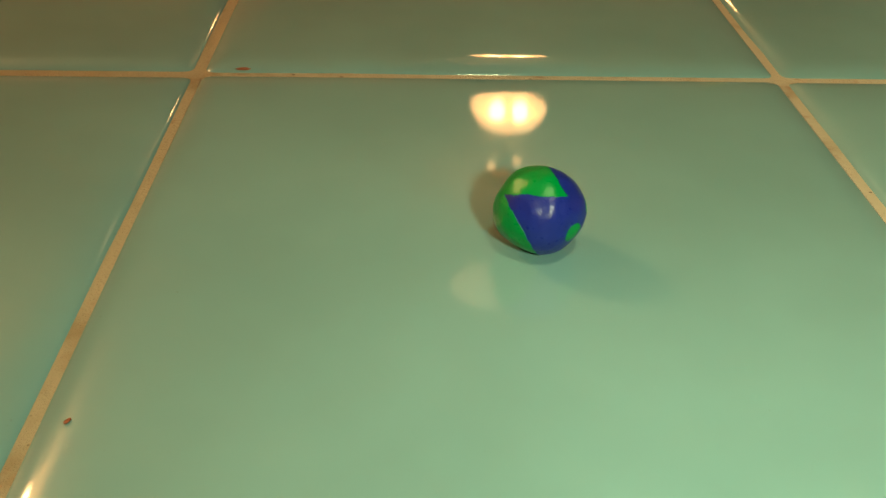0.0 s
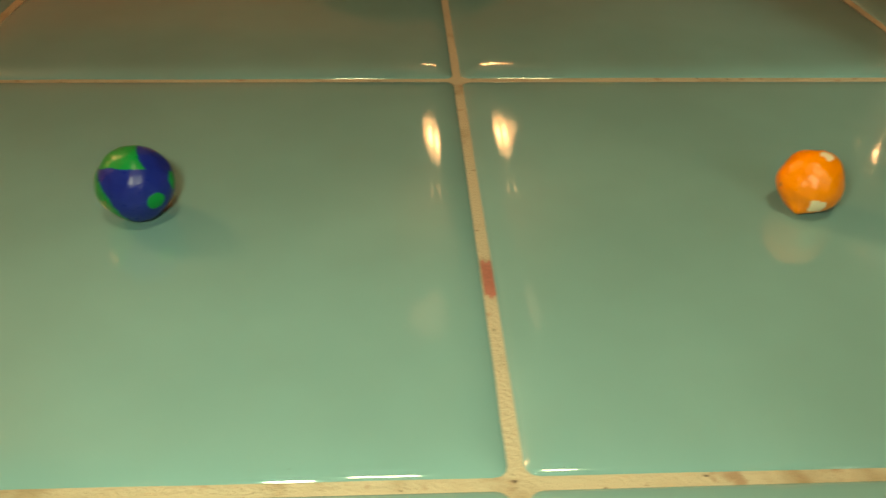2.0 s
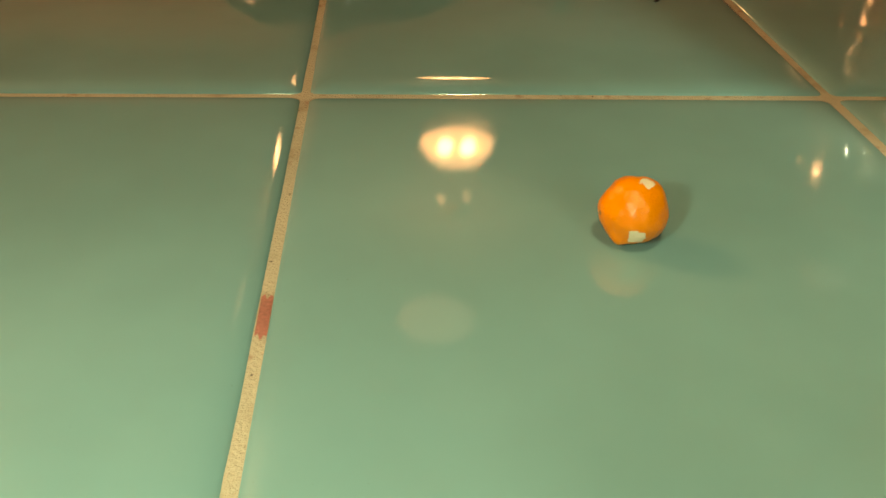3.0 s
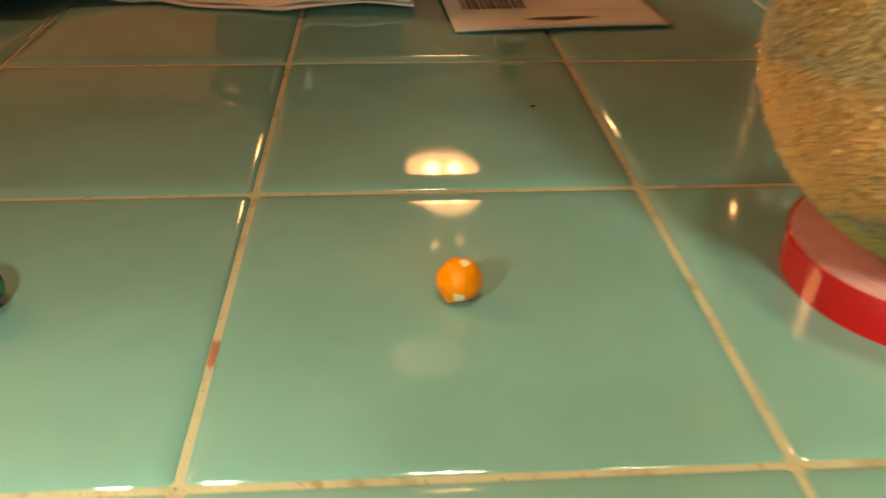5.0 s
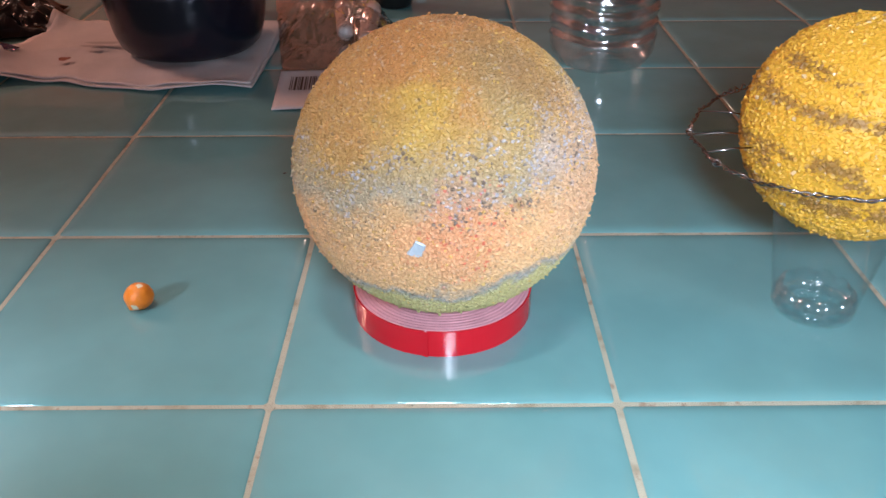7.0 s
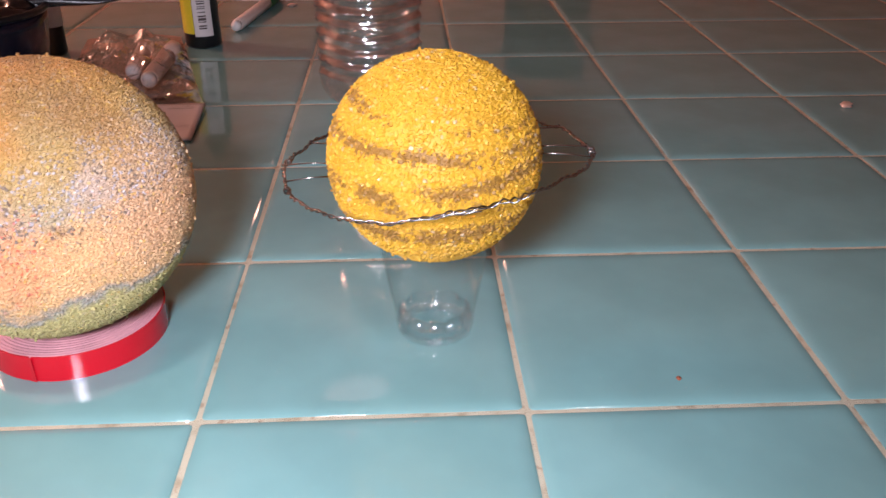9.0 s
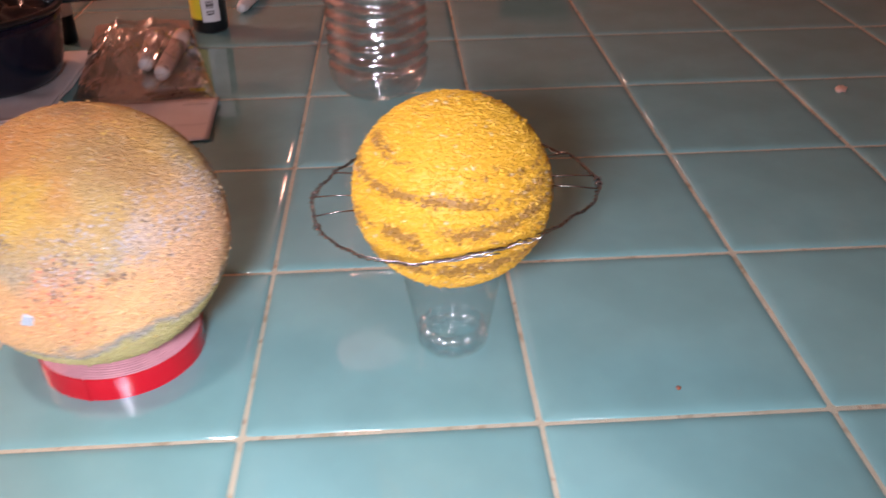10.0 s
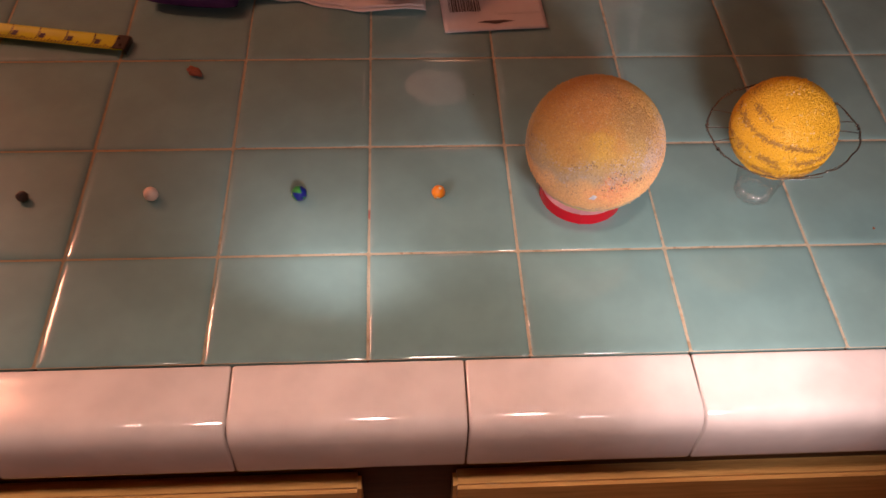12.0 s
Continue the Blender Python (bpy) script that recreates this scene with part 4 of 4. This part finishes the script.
def tape_measure():
    thing = empty("tape_measure_blade", (-0.2168, 0.2362, 0.0), (0, 0, 170.0), label="yellow steel tape measure blade with black marks", category="tape measure")
    wide, long = 0.0188, 0.40
    dish = lambda s: 0.0010 + 0.0020 * (2 * s - 1) ** 2
    lift = lambda x: 0.0022 + 0.003 * x
    blade = part("blade", thick(sheet(60, 10, lambda u, v: (u * long, (v - 0.5) * wide, dish(v) + lift(u * long))), 0.0003), TAPE_YELLOW, thing, "curved yellow steel blade")
    for k in range(1, 100):
        x = 0.004 + k * 0.0015875 * 2
        size = 0.62 if k % 8 == 0 else 0.38 if k % 4 == 0 else 0.26
        for side in (0, 1):
            if side and k % 8:
                continue
            if x < 0.24:
                part("tick_mark", sheet(1, 5, lambda u, v, x=x, size=size, side=side: (x + u * 0.0009, ((1 - v * size) - 0.5) * wide * 0.97 * (1 if side == 0 else -1), dish(1 - v * size) + lift(x) + 0.0004)), INK, blade, "", False)
    for k in range(1, 9):
        x = 0.004 + k * 0.0254 - 0.006
        part("printed_figure", sheet(2, 3, lambda u, v, x=x: (x + u * 0.0050, (0.32 + v * 0.34 - 0.5) * wide, dish(0.32 + v * 0.34) + lift(x) + 0.0004)), INK, blade, "", False)
    part("end_hook", box((0.011, 0.0185, 0.0012), (0.003, 0, 0.0062), 0.0004), DARK_METAL, thing, "dark metal end hook", False)
    part("hook_lip", box((0.0012, 0.0185, 0.0058), (-0.0025, 0, 0.0030), 0.0004), DARK_METAL, thing, "dark metal lip", False)
    for dx in (0.003, 0.007):
        part("rivet", lathe([(0, 0.0078), (0.0011, 0.0076), (0.0016, 0.0068), (0, 0.0068)], 12), DARK_METAL, thing).location = (dx, 0.004 if dx < 0.005 else -0.004, 0)


def wrapper():
    thing = empty("snack_wrapper", (-0.162, 0.323, 0.0), (0, 0, -8), label="shiny dark purple wrapper with yellow print", category="packaging")

    def pillow(u, v, s):
        x, y = (u - 0.5) * 0.088, (v - 0.5) * 0.076
        k = (max(0.0, 1 - (2 * abs(u - 0.5)) ** 3.2) * max(0.0, 1 - (2 * abs(v - 0.5)) ** 3.2)) ** 0.6
        crease = 0.0022 * noise.noise(Vector((x * 70, y * 50, s)))
        pinch = 1 - 0.12 * (2 * abs(u - 0.5)) ** 4
        return (x, y * pinch, 0.0085 + s * (0.0078 * k + crease * k))
    upper = sheet(36, 30, lambda u, v: pillow(u, v, 1))
    lower = sheet(36, 30, lambda u, v: pillow(u, v, -1))
    part("front_film", upper, PURPLE, thing)
    part("back_film", lower, PURPLE, thing)
    for u0, u1, v0, v1 in ((0.10, 0.46, 0.10, 0.17),):
        part("printed_band", sheet(14, 4, lambda u, v: tuple(Vector(pillow(u0 + u * (u1 - u0), v0 + v * (v1 - v0), 1)) + Vector((0, -0.0003, 0.0006)))), YELLOW_LABEL, thing, "yellow printed band")


def crumb(name, place, size, material, seed, **tags):
    bm = bmesh.new()
    bmesh.ops.create_icosphere(bm, subdivisions=3, radius=1.0)
    for v in bm.verts:
        d = v.co.normalized()
        k = 1 + 0.45 * noise.noise(d * 1.8 + Vector((seed, 0, 0))) + 0.15 * noise.noise(d * 5 + Vector((0, seed, 0)))
        v.co = Vector((d.x * k * size[0], d.y * k * size[1], d.z * k * size[2]))
    low = min(v.co.z for v in bm.verts)
    ob = part(name, bm, material)
    ob.matrix_basis = pose(place[0], place[1], -low - 0.0001, 0, 0, place[2])
    return tagged(ob, **tags)


packet()
towel()
tub()
dark_bag()
glue_bottle()
water_bottle()
tape_measure()
wrapper()
pen("marker_pen", (0.0985, 0.384, 0.0018), 97, 0.070, BEIGE_PLASTIC, WHITE_PLASTIC, label="beige marker pen inside the clear bag", category="pen", group="marker pens")
pen("marker_pen", (0.1146, 0.364, 0.0018), 91, 0.085, BEIGE_PLASTIC, WHITE_PLASTIC, label="beige marker pen inside the clear bag", category="pen", group="marker pens")
pen("marker_pen", (0.1478, 0.5300, 0.0002), 81.2, 0.134, WHITE_PLASTIC, WHITE_PLASTIC, GREEN_PLASTIC, 0.0052, label="white marker pen with dark green cap", category="pen", group="marker pens")
crumb("black_insert", (0.1270, 0.3385, 8), (0.019, 0.009, 0.0016), BLACK_PLASTIC, 21.0, label="black plastic insert inside the clear bag", category="packaging")
small, _ = dropper_bottle("paint_bottle", (0.014, 0.466, 0.0), 0.0095, 0.070, BLACK_PLASTIC, CARD, 0, label="small black and white bottle behind the tub", category="bottle")
part("white_label", lathe([(0.0097, 0.022), (0.0099, 0.022), (0.0099, 0.048), (0.0097, 0.048)], 30), CARD, small, "white paper label")
crumb("brown_crumb", (-0.1525, 0.2010, -35), (0.0085, 0.0042, 0.0022), BROWN_CRUMB, 3.0, label="reddish brown crumb on the tiles", category="crumb", group="crumbs")
crumb("brown_crumb", (0.3855, 0.0140, 20), (0.0008, 0.0010, 0.0005), BROWN_CRUMB, 4.0, label="tiny brown crumb on the tiles", category="crumb", group="crumbs")
crumb("tan_flake", (0.582, 0.304, 50), (0.0058, 0.0036, 0.0012), BEIGE_PLASTIC, 6.0, label="small tan flake on the tiles", category="crumb", group="crumbs")
crumb("pink_flake", (0.184, 0.628, 40), (0.0050, 0.0032, 0.0012), BEIGE_PLASTIC, 15.0, label="small pinkish flake on the tiles", category="crumb", group="crumbs")
crumb("dark_speck", (0.0885, 0.1700, 30), (0.0009, 0.0004, 0.0003), BLACK_PLASTIC, 8.0, label="tiny dark speck on the tiles", category="crumb", group="crumbs")
crumb("dark_speck", (-0.1058, 0.0230, 60), (0.00045, 0.00022, 0.00012), BROWN_CRUMB, 9.0, label="tiny dark speck on the tiles", category="crumb", group="crumbs")
crumb("dark_speck", (-0.1015, 0.1098, 0), (0.0013, 0.0004, 0.0002), BROWN_CRUMB, 12.0, label="dark brown speck in the grout", category="crumb", group="crumbs")

# ---- tiles ----


def tile_mesh(w, d):
    """A square glazed tile with softly pillowed edges, its top at z = 0."""
    bm, rings = bmesh.new(), []
    for inset, z in ((0, -0.006), (0, -0.0016), (0.0002, -0.0012), (0.0008, -0.00088), (0.0018, -0.00054), (0.0031, -0.00024), (0.0048, -0.00006), (0.0075, 0.0)):
        ring, rad = [], 0.0016 + inset * 0.25
        hx, hy = w / 2 - inset, d / 2 - inset
        for q, (sx, sy) in enumerate(((1, 1), (-1, 1), (-1, -1), (1, -1))):
            for k in range(4):
                a = math.pi / 2 * (q + k / 3)
                ring.append(bm.verts.new((sx * (hx - rad) + rad * math.cos(a), sy * (hy - rad) + rad * math.sin(a), z)))
        rings.append(ring)
    for p, q in zip(rings, rings[1:]):
        for k in range(16):
            bm.faces.new((p[k], p[(k + 1) % 16], q[(k + 1) % 16], q[k]))
    bm.faces.new(rings[-1])
    data = bpy.data.meshes.new("tile")
    bm.normal_update()
    bm.to_mesh(data)
    bm.free()
    return data


def cap_mesh(length):
    """A white edge tile: a nearly flat top that rolls over into a front face."""
    prof = [(0.0, -0.006), (0.0, -0.0012), (0.0006, -0.0004), (0.0020, 0.0), (0.012, 0.0004), (0.024, 0.0009), (0.034, 0.0016), (0.041, 0.0014), (0.0455, -0.0004),
            (0.0490, -0.0038), (0.0512, -0.0085), (0.0524, -0.0150), (0.0528, -0.024), (0.0530, -0.048), (0.0526, -0.0505), (0.0512, -0.0515), (0.0440, -0.0515), (0.0440, -0.012), (0.006, -0.006)]
    bm, rings = bmesh.new(), []
    for x, shrink in ((0.0, 0.0012), (0.0005, 0.0004), (0.0016, 0.0), (length - 0.0016, 0.0), (length - 0.0005, 0.0004), (length, 0.0012)):
        cy, cz = 0.040, -0.02
        ring = []
        for y, z in prof:
            out = Vector((y - cy, z - cz))
            out = out * (1 - shrink / max(out.length, 0.004)) if shrink else out
            ring.append(bm.verts.new((x, -(out.x + cy), out.y + cz)))
        rings.append(ring)
    for p, q in zip(rings, rings[1:]):
        for k in range(len(prof)):
            j = (k + 1) % len(prof)
            bm.faces.new((p[k], p[j], q[j], q[k]))
    bm.faces.new(rings[0][::-1]), bm.faces.new(rings[-1])
    bmesh.ops.recalc_face_normals(bm, faces=bm.faces[:])
    data = bpy.data.meshes.new("edge_tile")
    bm.normal_update()
    bm.to_mesh(data)
    bm.free()
    return data


rng = random.Random(12)
FULL, CUT = tile_mesh(PITCH - JOINT, PITCH - JOINT), tile_mesh(PITCH - JOINT, 0.0905 - JOINT)
for i in range(-9, 13):
    for j in range(-1, 6):
        cut = j < 0
        ob = linked("tile", CUT if cut else FULL, TILE, counter)
        cy = -0.0905 / 2 if cut else (j + 0.5) * PITCH
        ob.matrix_basis = pose((i + 0.5) * PITCH + rng.uniform(-1, 1) * 0.0002, cy + rng.uniform(-1, 1) * 0.0002, rng.uniform(-1, 1) * 0.00008,
                               rng.uniform(-1, 1) * 0.10, rng.uniform(-1, 1) * 0.10, rng.uniform(-1, 1) * 0.12)
EDGE = cap_mesh(0.1532)
for k in range(-6, 9):
    x = -0.0900 + 0.1545 * k
    ob = linked("edge_tile", EDGE, CAP, counter)
    ob.matrix_basis = pose(x + 0.0006, -0.0918, 0.0, 0, 0, rng.uniform(-1, 1) * 0.1)
    ob = linked("edge_tile", EDGE, CAP, counter)
    ob.matrix_basis = pose(x + 0.17, 0.6618, 0.0, 0, 0, 180 + rng.uniform(-1, 1) * 0.1)
